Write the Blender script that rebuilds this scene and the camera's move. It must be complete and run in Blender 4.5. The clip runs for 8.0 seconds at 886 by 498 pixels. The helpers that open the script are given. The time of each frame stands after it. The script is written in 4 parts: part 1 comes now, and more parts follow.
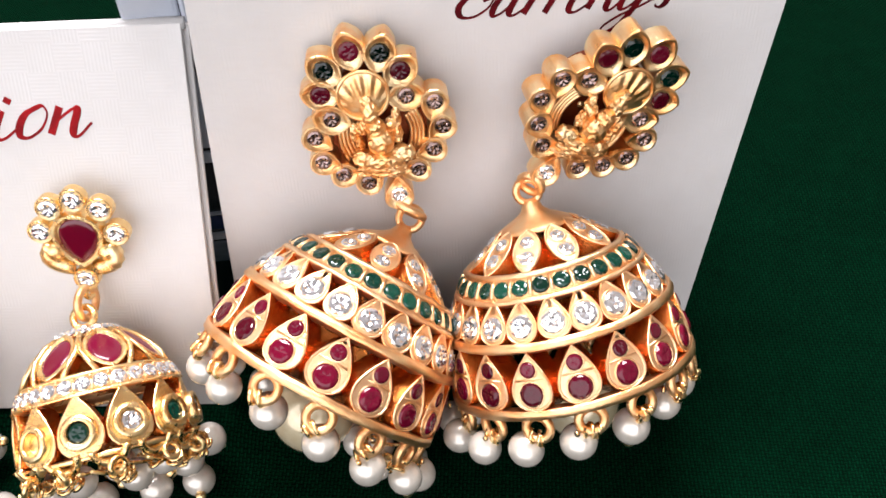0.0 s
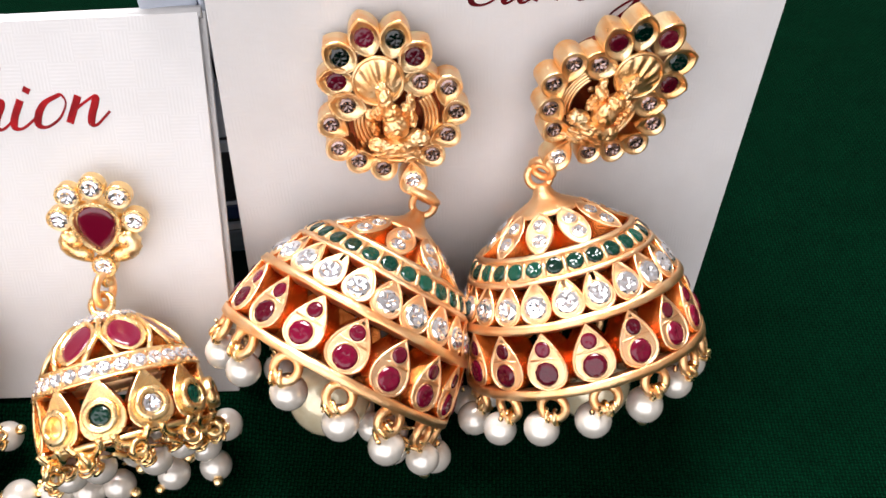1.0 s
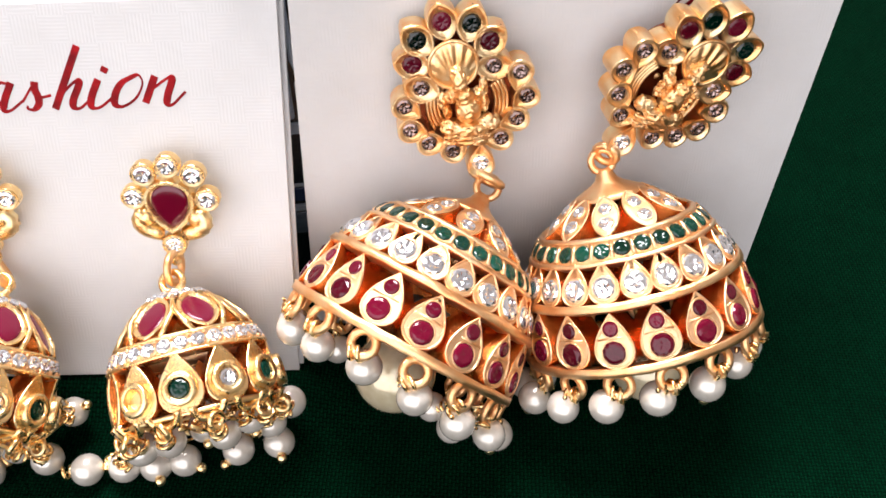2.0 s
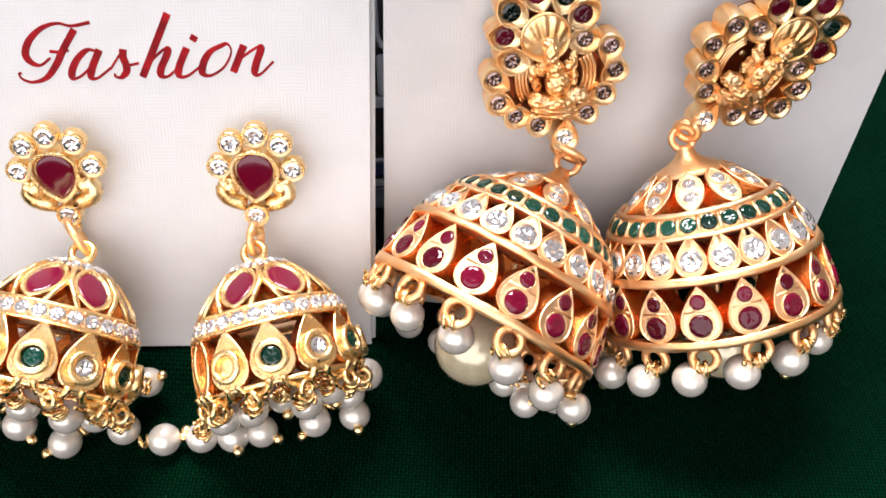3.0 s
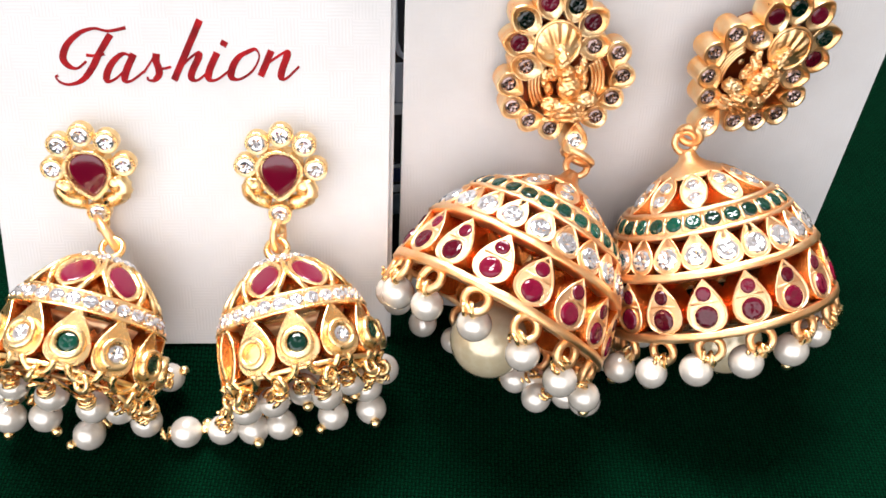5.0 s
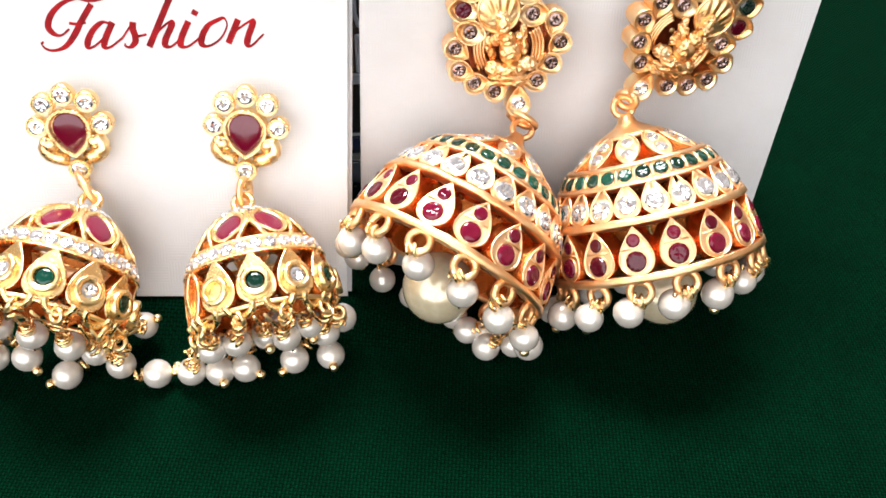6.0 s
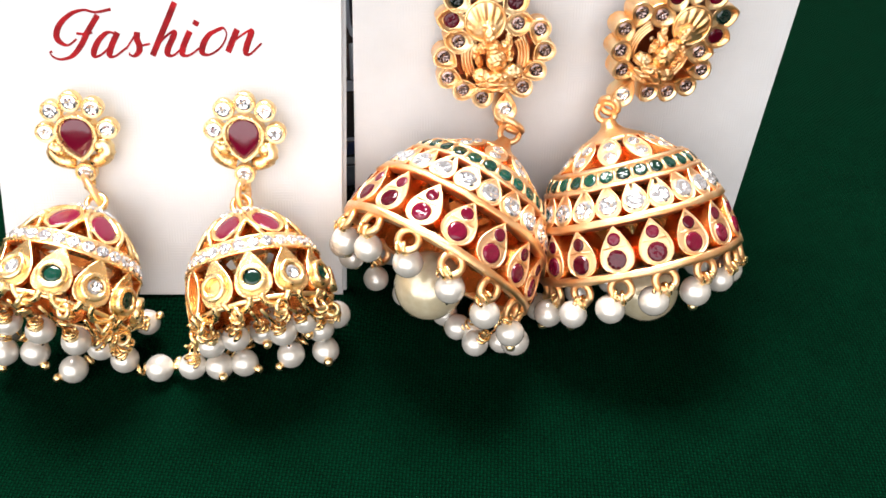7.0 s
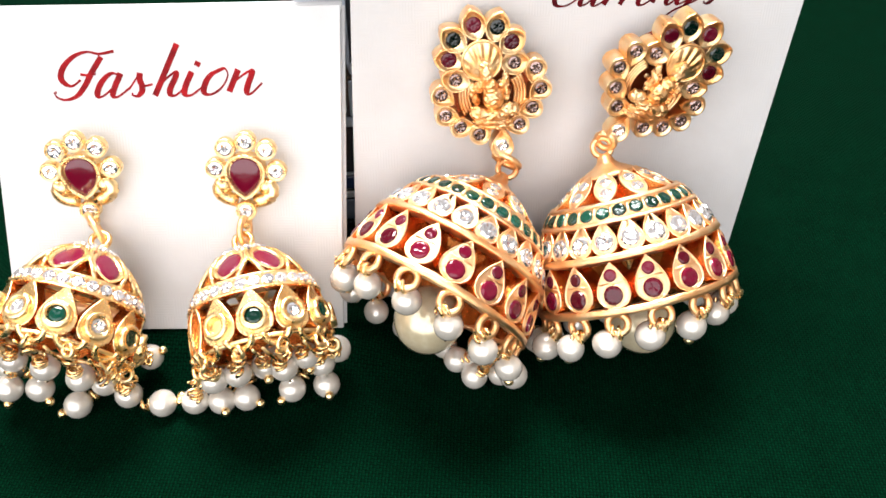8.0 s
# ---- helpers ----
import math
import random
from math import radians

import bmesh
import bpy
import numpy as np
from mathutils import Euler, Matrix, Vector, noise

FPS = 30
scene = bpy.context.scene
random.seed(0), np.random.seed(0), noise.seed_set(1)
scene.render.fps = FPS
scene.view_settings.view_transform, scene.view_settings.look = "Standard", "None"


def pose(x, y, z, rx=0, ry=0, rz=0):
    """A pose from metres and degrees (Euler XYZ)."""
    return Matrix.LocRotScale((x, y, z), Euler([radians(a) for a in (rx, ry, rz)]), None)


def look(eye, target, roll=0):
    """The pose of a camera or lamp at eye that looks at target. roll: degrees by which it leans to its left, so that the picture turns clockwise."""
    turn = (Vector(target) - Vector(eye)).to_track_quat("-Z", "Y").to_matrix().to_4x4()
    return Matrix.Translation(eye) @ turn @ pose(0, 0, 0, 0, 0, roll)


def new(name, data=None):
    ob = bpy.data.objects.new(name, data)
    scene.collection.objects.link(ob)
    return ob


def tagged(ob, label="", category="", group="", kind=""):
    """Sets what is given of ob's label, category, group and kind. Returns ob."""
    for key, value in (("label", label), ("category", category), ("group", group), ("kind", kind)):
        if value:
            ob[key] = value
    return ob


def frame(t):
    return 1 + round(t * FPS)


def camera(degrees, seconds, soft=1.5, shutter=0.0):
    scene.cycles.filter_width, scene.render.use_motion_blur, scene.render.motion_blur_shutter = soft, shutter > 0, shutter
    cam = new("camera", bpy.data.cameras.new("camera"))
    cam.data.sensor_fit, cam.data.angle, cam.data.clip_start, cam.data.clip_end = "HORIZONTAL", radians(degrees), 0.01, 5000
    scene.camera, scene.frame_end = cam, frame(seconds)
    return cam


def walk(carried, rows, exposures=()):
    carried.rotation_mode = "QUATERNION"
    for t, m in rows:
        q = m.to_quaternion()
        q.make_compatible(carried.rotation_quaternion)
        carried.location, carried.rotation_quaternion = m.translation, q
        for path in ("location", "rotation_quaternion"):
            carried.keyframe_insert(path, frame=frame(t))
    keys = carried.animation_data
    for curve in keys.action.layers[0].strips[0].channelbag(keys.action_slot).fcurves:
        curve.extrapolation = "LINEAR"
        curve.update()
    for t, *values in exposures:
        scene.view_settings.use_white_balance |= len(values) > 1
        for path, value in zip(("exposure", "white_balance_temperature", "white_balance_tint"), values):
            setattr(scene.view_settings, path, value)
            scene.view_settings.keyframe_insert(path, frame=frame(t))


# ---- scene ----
cam = camera(54.0, 8.0, soft=1.6)
# seconds, eye x y z, turn about x y z in degrees
PATH = [
    (0, 0.02617, -0.07163, 0.10784, 43.733, 0.896, 3.146),
    (0.5, 0.02529, -0.07273, 0.10755, 43.983, 0.883, 2.945),
    (1, 0.02368, -0.07509, 0.10706, 44.233, 0.925, 2.445),
    (1.2, 0.02181, -0.07559, 0.10644, 44.268, 0.635, 2.339),
    (2.3, 0.01189, -0.08063, 0.10730, 44.236, 0.025, 2.696),
    (2.5, 0.00988, -0.08171, 0.10641, 44.447, -0.168, 2.661),
    (3, 0.00258, -0.08227, 0.10504, 44.222, -0.787, 2.676),
    (3.5, -0.00017, -0.08257, 0.10363, 44.165, -1.018, 2.821),
    (4, -0.00126, -0.08288, 0.10339, 44.347, -1.016, 2.765),
    (4.2, -0.00179, -0.08294, 0.10424, 44.232, -1.134, 2.600),
    (5.3, 0.00008, -0.09492, 0.10388, 48.775, -1.581, 2.075),
    (5.5, 0.00210, -0.09776, 0.10475, 49.404, -1.111, 2.356),
    (6, 0.00826, -0.10415, 0.10226, 49.017, -1.110, 2.833),
    (6.5, 0.00964, -0.10638, 0.10394, 48.788, -1.111, 3.044),
    (7, 0.01089, -0.10907, 0.10498, 49.525, -0.838, 3.102),
    (7.5, 0.01060, -0.10858, 0.10563, 49.602, -0.659, 3.238),
    (8, 0.01152, -0.10786, 0.10909, 50.196, -0.426, 3.063),
]
walk(cam, [(t, pose(x, y, z, rx, ry, rz)) for t, x, y, z, rx, ry, rz in PATH],
     exposures=((0.0, -0.34, 6380, 15), (1.2, -0.34, 6380, 15), (4.2, -0.32, 6380, 15), (5.3, -0.10, 6360, 12), (7.0, 0.0, 6380, 11), (8.0, 0.03, 6380, 11)))

# ---- light: a closed room lit by two added area lamps, no window built ----
world = bpy.data.worlds.new("daylight")
world.use_nodes = True
scene.world = world
sky = world.node_tree.nodes.new("ShaderNodeTexSky")
sky.sky_type, sky.sun_disc, sky.sun_elevation, sky.sun_rotation = "NISHITA", False, radians(40), radians(250)
back = world.node_tree.nodes["Background"]
back.inputs["Strength"].default_value = 0.12
world.node_tree.links.new(sky.outputs["Color"], back.inputs["Color"])


def area_lamp(name, eye, target, sx, sy, watts, colour):
    data = bpy.data.lights.new(name, "AREA")
    data.shape, data.size, data.size_y, data.energy, data.color = "RECTANGLE", sx, sy, watts, colour
    ob = new(name, data)
    ob.matrix_world = look(eye, target)
    return ob


# added soft lamp in front, set to light cards and gold evenly
area_lamp("front_soft_lamp", (-0.30, -1.14, 0.66), (0, 0, 0.02), 2.5, 1.7, 42.0, (0.97, 0.985, 1.0))
# added high lamp behind, set to brighten the cloth and shape its shadow
area_lamp("rear_top_lamp", (-0.14, 0.46, 1.20), (0, 0, 0.0), 0.70, 0.50, 54.0, (1.0, 0.985, 0.97))


# ---- materials ----
def material(name, colour, rough=0.5, metal=0.0, spec=0.5):
    mat = bpy.data.materials.new(name)
    mat.use_nodes = True
    b = mat.node_tree.nodes["Principled BSDF"]
    b.inputs["Base Color"].default_value = (*colour, 1)
    b.inputs["Roughness"].default_value = rough
    b.inputs["Metallic"].default_value = metal
    b.inputs["Specular IOR Level"].default_value = spec
    return mat, mat.node_tree.nodes, mat.node_tree.links, b


def coords(nodes, links, scale=(1, 1, 1)):
    tc = nodes.new("ShaderNodeTexCoord")
    mp = nodes.new("ShaderNodeMapping")
    mp.inputs["Scale"].default_value = scale
    links.new(tc.outputs["Object"], mp.inputs["Vector"])
    return mp.outputs["Vector"]


def noise_at(nodes, links, vec, scale, detail=3.0, rough=0.55):
    n = nodes.new("ShaderNodeTexNoise")
    n.inputs["Scale"].default_value, n.inputs["Detail"].default_value, n.inputs["Roughness"].default_value = scale, detail, rough
    links.new(vec, n.inputs["Vector"])
    return n.outputs["Fac"]


def ramp(nodes, links, fac, stops):
    r = nodes.new("ShaderNodeValToRGB")
    while len(r.color_ramp.elements) < len(stops):
        r.color_ramp.elements.new(0.5)
    for el, (p, c) in zip(r.color_ramp.elements, stops):
        el.position, el.color = p, (*c, 1)
    links.new(fac, r.inputs["Fac"])
    return r.outputs["Color"]


def value_map(nodes, links, fac, lo, hi):
    m = nodes.new("ShaderNodeMapRange")
    m.inputs["To Min"].default_value, m.inputs["To Max"].default_value = lo, hi
    links.new(fac, m.inputs["Value"])
    return m.outputs["Result"]


def bump(nodes, links, b, height, strength, distance):
    n = nodes.new("ShaderNodeBump")
    n.inputs["Strength"].default_value, n.inputs["Distance"].default_value = strength, distance
    links.new(height, n.inputs["Height"])
    links.new(n.outputs["Normal"], b.inputs["Normal"])


def math_node(nodes, links, op, a, b2):
    m = nodes.new("ShaderNodeMath")
    m.operation = op
    for i, v in enumerate((a, b2)):
        if isinstance(v, (int, float)):
            m.inputs[i].default_value = v
        else:
            links.new(v, m.inputs[i])
    return m.outputs["Value"]


def gold(name, lo, hi, r0, r1, grain):
    mat, nodes, links, b = material(name, hi, 0.35, 1.0)
    vec = coords(nodes, links)
    big = noise_at(nodes, links, vec, 260.0, 3.0)
    fine = noise_at(nodes, links, vec, 5200.0, 2.0)
    links.new(ramp(nodes, links, big, [(0.3, lo), (0.7, hi)]), b.inputs["Base Color"])
    links.new(value_map(nodes, links, big, r0, r1), b.inputs["Roughness"])
    bump(nodes, links, b, fine, grain, 0.00006)
    return mat


GOLD = gold("satin_gold", (1.0, 0.49, 0.19), (1.0, 0.71, 0.40), 0.27, 0.42, 1.2)
GOLD_PALE = gold("brushed_pale_gold", (1.0, 0.54, 0.25), (1.0, 0.75, 0.47), 0.25, 0.40, 1.5)
GOLD_SHINY = gold("polished_gold", (1.0, 0.60, 0.22), (1.0, 0.83, 0.48), 0.20, 0.34, 0.8)
# darker red gold: the shade of recesses put into the colour
GOLD_SHADE = gold("recess_shade_gold", (0.40, 0.10, 0.02), (0.80, 0.28, 0.065), 0.17, 0.32, 1.8)
# stud backing, dark red to paint in the shade between the petals
VOID_GOLD = gold("void_shade_backing", (0.22, 0.045, 0.02), (0.34, 0.09, 0.035), 0.3, 0.45, 1.2)
GOLD_CAST = gold("cast_gold", (1.0, 0.46, 0.13), (1.0, 0.79, 0.47), 0.22, 0.38, 0.9)


def jewel(name, lo, hi, rough=0.06, metal=0.0, coat=1.0, ior=1.7):
    mat, nodes, links, b = material(name, hi, rough, metal)
    info = nodes.new("ShaderNodeObjectInfo")
    links.new(ramp(nodes, links, info.outputs["Random"], [(0.0, lo), (1.0, hi)]), b.inputs["Base Color"])
    b.inputs["IOR"].default_value = ior
    b.inputs["Coat Weight"].default_value = coat
    b.inputs["Coat Roughness"].default_value = 0.03
    return mat


RUBY = jewel("ruby_red_stone", (0.05, 0.001, 0.006), (0.13, 0.002, 0.018), 0.07, 0.0, 0.05, 1.45)
RUBY_FLAT = jewel("ruby_pink_enamel", (0.11, 0.002, 0.017), (0.16, 0.003, 0.028), 0.16, 0.0, 0.1, 1.42)
RUBY_DEEP = jewel("deep_ruby_stone", (0.085, 0.001, 0.010), (0.12, 0.001, 0.015), 0.1, 0.0, 0.3, 1.5)
EMERALD = jewel("emerald_green_stone", (0.0, 0.012, 0.007), (0.001, 0.055, 0.034), 0.06, 0.0, 0.1, 1.5)
EMERALD_DEEP = jewel("deep_emerald_stone", (0.0, 0.003, 0.002), (0.0, 0.016, 0.010), 0.06, 0.0, 0.2, 1.5)
CLEAR = jewel("clear_crystal_stone", (0.70, 0.71, 0.75), (0.90, 0.90, 0.93), 0.03, 0.86, 0.6, 1.9)
SMOKY = jewel("smoky_crystal_stone", (0.10, 0.05, 0.035), (0.32, 0.22, 0.20), 0.04, 0.85, 1.0, 1.8)


def pearl_material(name, lo, hi):
    mat, nodes, links, b = material(name, hi, 0.24, 0.38)
    vec = coords(nodes, links)
    links.new(ramp(nodes, links, noise_at(nodes, links, vec, 700.0, 3.0), [(0.3, lo), (0.75, hi)]), b.inputs["Base Color"])
    b.inputs["Coat Weight"].default_value = 0.9
    b.inputs["Coat Roughness"].default_value = 0.1
    bump(nodes, links, b, noise_at(nodes, links, vec, 1600.0, 2.0), 0.25, 0.00006)
    return mat


PEARL = pearl_material("white_pearl", (0.60, 0.55, 0.48), (0.73, 0.69, 0.63))
PEARL_CREAM = pearl_material("cream_pearl", (0.62, 0.52, 0.33), (0.74, 0.65, 0.46))


def paper_material():
    """Off-white card, embossed in a basket weave of short horizontal and vertical ribs."""
    mat, nodes, links, b = material("embossed_card_paper", (0.80, 0.775, 0.735), 0.55)
    vec = coords(nodes, links)
    chk = nodes.new("ShaderNodeTexChecker")
    chk.inputs["Scale"].default_value = 290.0
    warp = nodes.new("ShaderNodeMapping")
    links.new(vec, warp.inputs["Vector"])
    links.new(warp.outputs["Vector"], chk.inputs["Vector"])
    waves = []
    for axis in ("X", "Y"):
        w = nodes.new("ShaderNodeTexWave")
        w.bands_direction, w.inputs["Scale"].default_value = axis, 700.0
        w.inputs["Distortion"].default_value, w.inputs["Detail"].default_value, w.inputs["Detail Scale"].default_value = 1.2, 2.0, 0.6
        links.new(vec, w.inputs["Vector"])
        waves.append(w.outputs["Fac"])
    mix = nodes.new("ShaderNodeMix")
    links.new(chk.outputs["Fac"], mix.inputs["Factor"])
    links.new(waves[0], mix.inputs[2])
    links.new(waves[1], mix.inputs[3])
    soft = noise_at(nodes, links, vec, 140.0, 4.0)
    height = math_node(nodes, links, "MULTIPLY", mix.outputs[0], soft)
    bump(nodes, links, b, height, 0.23, 0.00012)
    links.new(ramp(nodes, links, soft, [(0.25, (0.60, 0.59, 0.585)), (0.75, (0.645, 0.638, 0.638))]), b.inputs["Base Color"])
    return mat


PAPER = paper_material()


def foil(name, lo, hi):
    mat, nodes, links, b = material(name, hi, 0.5, 0.0, 0.1)
    links.new(ramp(nodes, links, noise_at(nodes, links, coords(nodes, links), 420.0, 4.0), [(0.3, lo), (0.7, hi)]), b.inputs["Base Color"])
    return mat


INK = foil("red_foil_ink", (0.13, 0.002, 0.004), (0.36, 0.006, 0.009))
INK_DARK = foil("dark_red_foil_ink", (0.035, 0.001, 0.003), (0.15, 0.004, 0.008))


def cloth_material():
    """Deep green plain weave, two thread sets crossing."""
    mat, nodes, links, b = material("green_woven_cloth", (0.001, 0.06, 0.022), 0.95, 0.0, 0.015)
    vec = coords(nodes, links)
    warpn = nodes.new("ShaderNodeVectorMath")
    warpn.operation = "MULTIPLY_ADD"
    nz = nodes.new("ShaderNodeTexNoise")
    nz.inputs["Scale"].default_value, nz.inputs["Detail"].default_value = 60.0, 3.0
    links.new(vec, nz.inputs["Vector"])
    links.new(nz.outputs["Color"], warpn.inputs[0])
    warpn.inputs[1].default_value = (0.0007, 0.0007, 0.0)
    links.new(vec, warpn.inputs[2])
    sep = nodes.new("ShaderNodeSeparateXYZ")
    links.new(warpn.outputs["Vector"], sep.inputs["Vector"])
    pitch = 0.00052
    flat_v = nodes.new("ShaderNodeCombineXYZ")
    cells = []
    for axis in ("X", "Y"):
        u = math_node(nodes, links, "MULTIPLY", sep.outputs[axis], 1.0 / pitch)
        links.new(u, flat_v.inputs[axis])
        cells.append(math_node(nodes, links, "ABSOLUTE", math_node(nodes, links, "SINE", math_node(nodes, links, "MULTIPLY", u, math.pi), 0.0), 0.0))
    flat_v.inputs["Z"].default_value = 0.5
    chk = nodes.new("ShaderNodeTexChecker")
    chk.inputs["Scale"].default_value = 1.0
    links.new(flat_v.outputs["Vector"], chk.inputs["Vector"])
    mix = nodes.new("ShaderNodeMix")
    links.new(chk.outputs["Fac"], mix.inputs["Factor"])
    links.new(cells[0], mix.inputs[2])
    links.new(math_node(nodes, links, "MULTIPLY", cells[1], 0.8), mix.inputs[3])
    fuzz = noise_at(nodes, links, vec, 1700.0, 2.0)
    slub = noise_at(nodes, links, vec, 160.0, 3.0)
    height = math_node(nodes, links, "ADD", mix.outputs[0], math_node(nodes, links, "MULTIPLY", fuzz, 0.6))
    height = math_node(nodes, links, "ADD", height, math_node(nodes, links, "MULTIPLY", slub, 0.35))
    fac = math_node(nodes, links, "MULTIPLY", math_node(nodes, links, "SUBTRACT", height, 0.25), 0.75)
    # shade between the threads goes into the colour, darkest where the weave is low
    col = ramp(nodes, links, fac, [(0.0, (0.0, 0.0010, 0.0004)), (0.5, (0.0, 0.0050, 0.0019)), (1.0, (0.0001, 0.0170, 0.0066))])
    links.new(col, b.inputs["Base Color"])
    bump(nodes, links, b, height, 0.9, 0.00022)
    return mat


CLOTH = cloth_material()
# walls and ceiling out of view, toned for what the gold reflects
WALLPAINT, _n, _l, _b = material("wall_paint", (0.62, 0.60, 0.56), 0.8)
_l.new(ramp(_n, _l, noise_at(_n, _l, coords(_n, _l), 3.0), [(0.3, (0.44, 0.38, 0.33)), (0.7, (0.52, 0.46, 0.40))]), _b.inputs["Base Color"])
CEILPAINT, _n, _l, _b = material("ceiling_paint", (0.8, 0.79, 0.77), 0.85)
_l.new(ramp(_n, _l, noise_at(_n, _l, coords(_n, _l), 3.0), [(0.3, (0.62, 0.60, 0.57)), (0.7, (0.70, 0.68, 0.65))]), _b.inputs["Base Color"])
WOOD, _n, _l, _b = material("table_wood", (0.22, 0.12, 0.06), 0.5)
_l.new(ramp(_n, _l, noise_at(_n, _l, coords(_n, _l, (2, 30, 30)), 3.0), [(0.3, (0.16, 0.08, 0.04)), (0.7, (0.28, 0.16, 0.08))]), _b.inputs["Base Color"])
FLOORMAT, _n, _l, _b = material("floor_tile", (0.38, 0.34, 0.30), 0.4)
_l.new(ramp(_n, _l, noise_at(_n, _l, coords(_n, _l), 6.0), [(0.3, (0.32, 0.28, 0.24)), (0.7, (0.42, 0.38, 0.34))]), _b.inputs["Base Color"])
BLACK_PLASTIC, _n, _l, _b = material("black_case_plastic", (0.012, 0.013, 0.018), 0.22)
_l.new(value_map(_n, _l, noise_at(_n, _l, coords(_n, _l), 180.0), 0.12, 0.35), _b.inputs["Roughness"])
FROST, _n, _l, _b = material("frosted_clear_plastic", (0.62, 0.68, 0.78), 0.18)
_l.new(ramp(_n, _l, noise_at(_n, _l, coords(_n, _l), 90.0), [(0.3, (0.50, 0.56, 0.68)), (0.7, (0.72, 0.77, 0.86))]), _b.inputs["Base Color"])
_b.inputs["Transmission Weight"].default_value = 0.35

NAVY, _n, _l, _b = material("navy_case_plastic", (0.02, 0.03, 0.09), 0.2)
_l.new(ramp(_n, _l, noise_at(_n, _l, coords(_n, _l), 120.0), [(0.3, (0.012, 0.02, 0.06)), (0.7, (0.03, 0.045, 0.13))]), _b.inputs["Base Color"])
SMOKE, _n, _l, _b = material("smoke_grey_plastic", (0.12, 0.15, 0.20), 0.25)
_l.new(ramp(_n, _l, noise_at(_n, _l, coords(_n, _l, (1, 3, 1)), 110.0), [(0.3, (0.07, 0.095, 0.13)), (0.7, (0.17, 0.21, 0.27))]), _b.inputs["Base Color"])

# ---- mesh helpers: sizes in millimetres ----
MM = 0.001
PLACE = {}
SHADE_SIDED = set()


def mesh_of(name, bm, smooth=False, shaded_sides=False):
    bmesh.ops.recalc_face_normals(bm, faces=bm.faces)
    # side walls and backs take the gold with shade in its colour
    if shaded_sides:
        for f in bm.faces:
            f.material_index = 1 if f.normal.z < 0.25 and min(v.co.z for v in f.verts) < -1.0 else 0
    bmesh.ops.transform(bm, matrix=Matrix.Scale(MM, 4), verts=bm.verts)
    me = bpy.data.meshes.new(name)
    bm.to_mesh(me)
    bm.free()
    if smooth:
        for p in me.polygons:
            p.use_smooth = True
    if shaded_sides:
        SHADE_SIDED.add(me)
    return me


def part(name, me, mat, parent=None, m=None, label=""):
    """One mesh object; m is its pose in the world, in millimetres."""
    if not me.materials:
        me.materials.append(mat)
        if me in SHADE_SIDED:
            me.materials.append(GOLD_SHADE)
    ob = new(name, me)
    m = m if m is not None else Matrix()
    full = Matrix.Translation(m.translation * MM) @ m.to_3x3().to_4x4()
    PLACE[ob] = full
    if parent is not None:
        ob.parent = parent
        ob.matrix_basis = PLACE[parent].inverted() @ full
    else:
        ob.matrix_basis = full
    if label:
        ob["label"] = label
    return ob


def thing(name, at, label, category, group="", kind=""):
    ob = new(name)
    ob.empty_display_size = 0.005
    PLACE[ob] = Matrix.Translation(Vector(at) * MM)
    ob.matrix_basis = PLACE[ob]
    return tagged(ob, label, category, group, kind)


def basis(x, y, z, at=(0, 0, 0)):
    m = Matrix((x, y, z)).transposed().to_4x4()
    m.translation = at
    return m


def inset(pts, d):
    """An outline moved inwards by d along its corner normals."""
    out, n = [], len(pts)
    for i, p in enumerate(pts):
        a, b = Vector(pts[i - 1]), Vector(pts[(i + 1) % n])
        t = (b - a).normalized()
        out.append((p[0] - t.y * d, p[1] + t.x * d))
    return out


def tear(w, h, n=22, sharp=1.1):
    """A drop with its point up, anticlockwise."""
    out = []
    for i in range(n):
        t = 2 * math.pi * i / n
        out.append((-w * 0.62 * math.sin(t) * abs(math.sin(t / 2)) ** sharp, h / 2 * math.cos(t)))
    return out


def almond(w, h, n=20, point=0.35):
    out = []
    for i in range(n):
        t = 2 * math.pi * i / n
        out.append((-w / 2 * math.sin(t) * abs(math.sin(t)) ** point, h / 2 * math.cos(t)))
    return out


def disc(r, n=20, ry=None):
    return [(-r * math.sin(2 * math.pi * i / n), (ry or r) * math.cos(2 * math.pi * i / n)) for i in range(n)]


def loops_to_bm(loops, cap_first=True, cap_last=True, bm=None):
    bm = bm or bmesh.new()
    rings = [[bm.verts.new(p) for p in ring] for ring in loops]
    for a, b in zip(rings, rings[1:]):
        n = len(a)
        for i in range(n):
            bm.faces.new((a[i], a[(i + 1) % n], b[(i + 1) % n], b[i]))
    if cap_first:
        bm.faces.new(list(reversed(rings[0])))
    if cap_last:
        bm.faces.new(rings[-1])
    return bm


def flat(pts, z):
    return [(x, y, z) for x, y in pts]


def plate(name, pts, depth, edge=0.14):
    """A thick plate with a softened front edge."""
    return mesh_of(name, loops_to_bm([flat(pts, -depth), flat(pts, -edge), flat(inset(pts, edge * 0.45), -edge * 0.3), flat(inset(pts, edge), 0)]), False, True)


def cup(name, pts, depth, rim=0.34, sink=0.55, shaded=True, flare=0.0):
    """A thick petal with a raised rim round a sunken floor; its sides may flare out towards the back."""
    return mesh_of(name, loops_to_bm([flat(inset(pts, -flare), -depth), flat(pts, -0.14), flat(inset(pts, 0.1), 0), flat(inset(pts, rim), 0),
                                      flat(inset(pts, rim + 0.14), -0.12), flat(inset(pts, rim + 0.3), -sink)]), False, shaded)


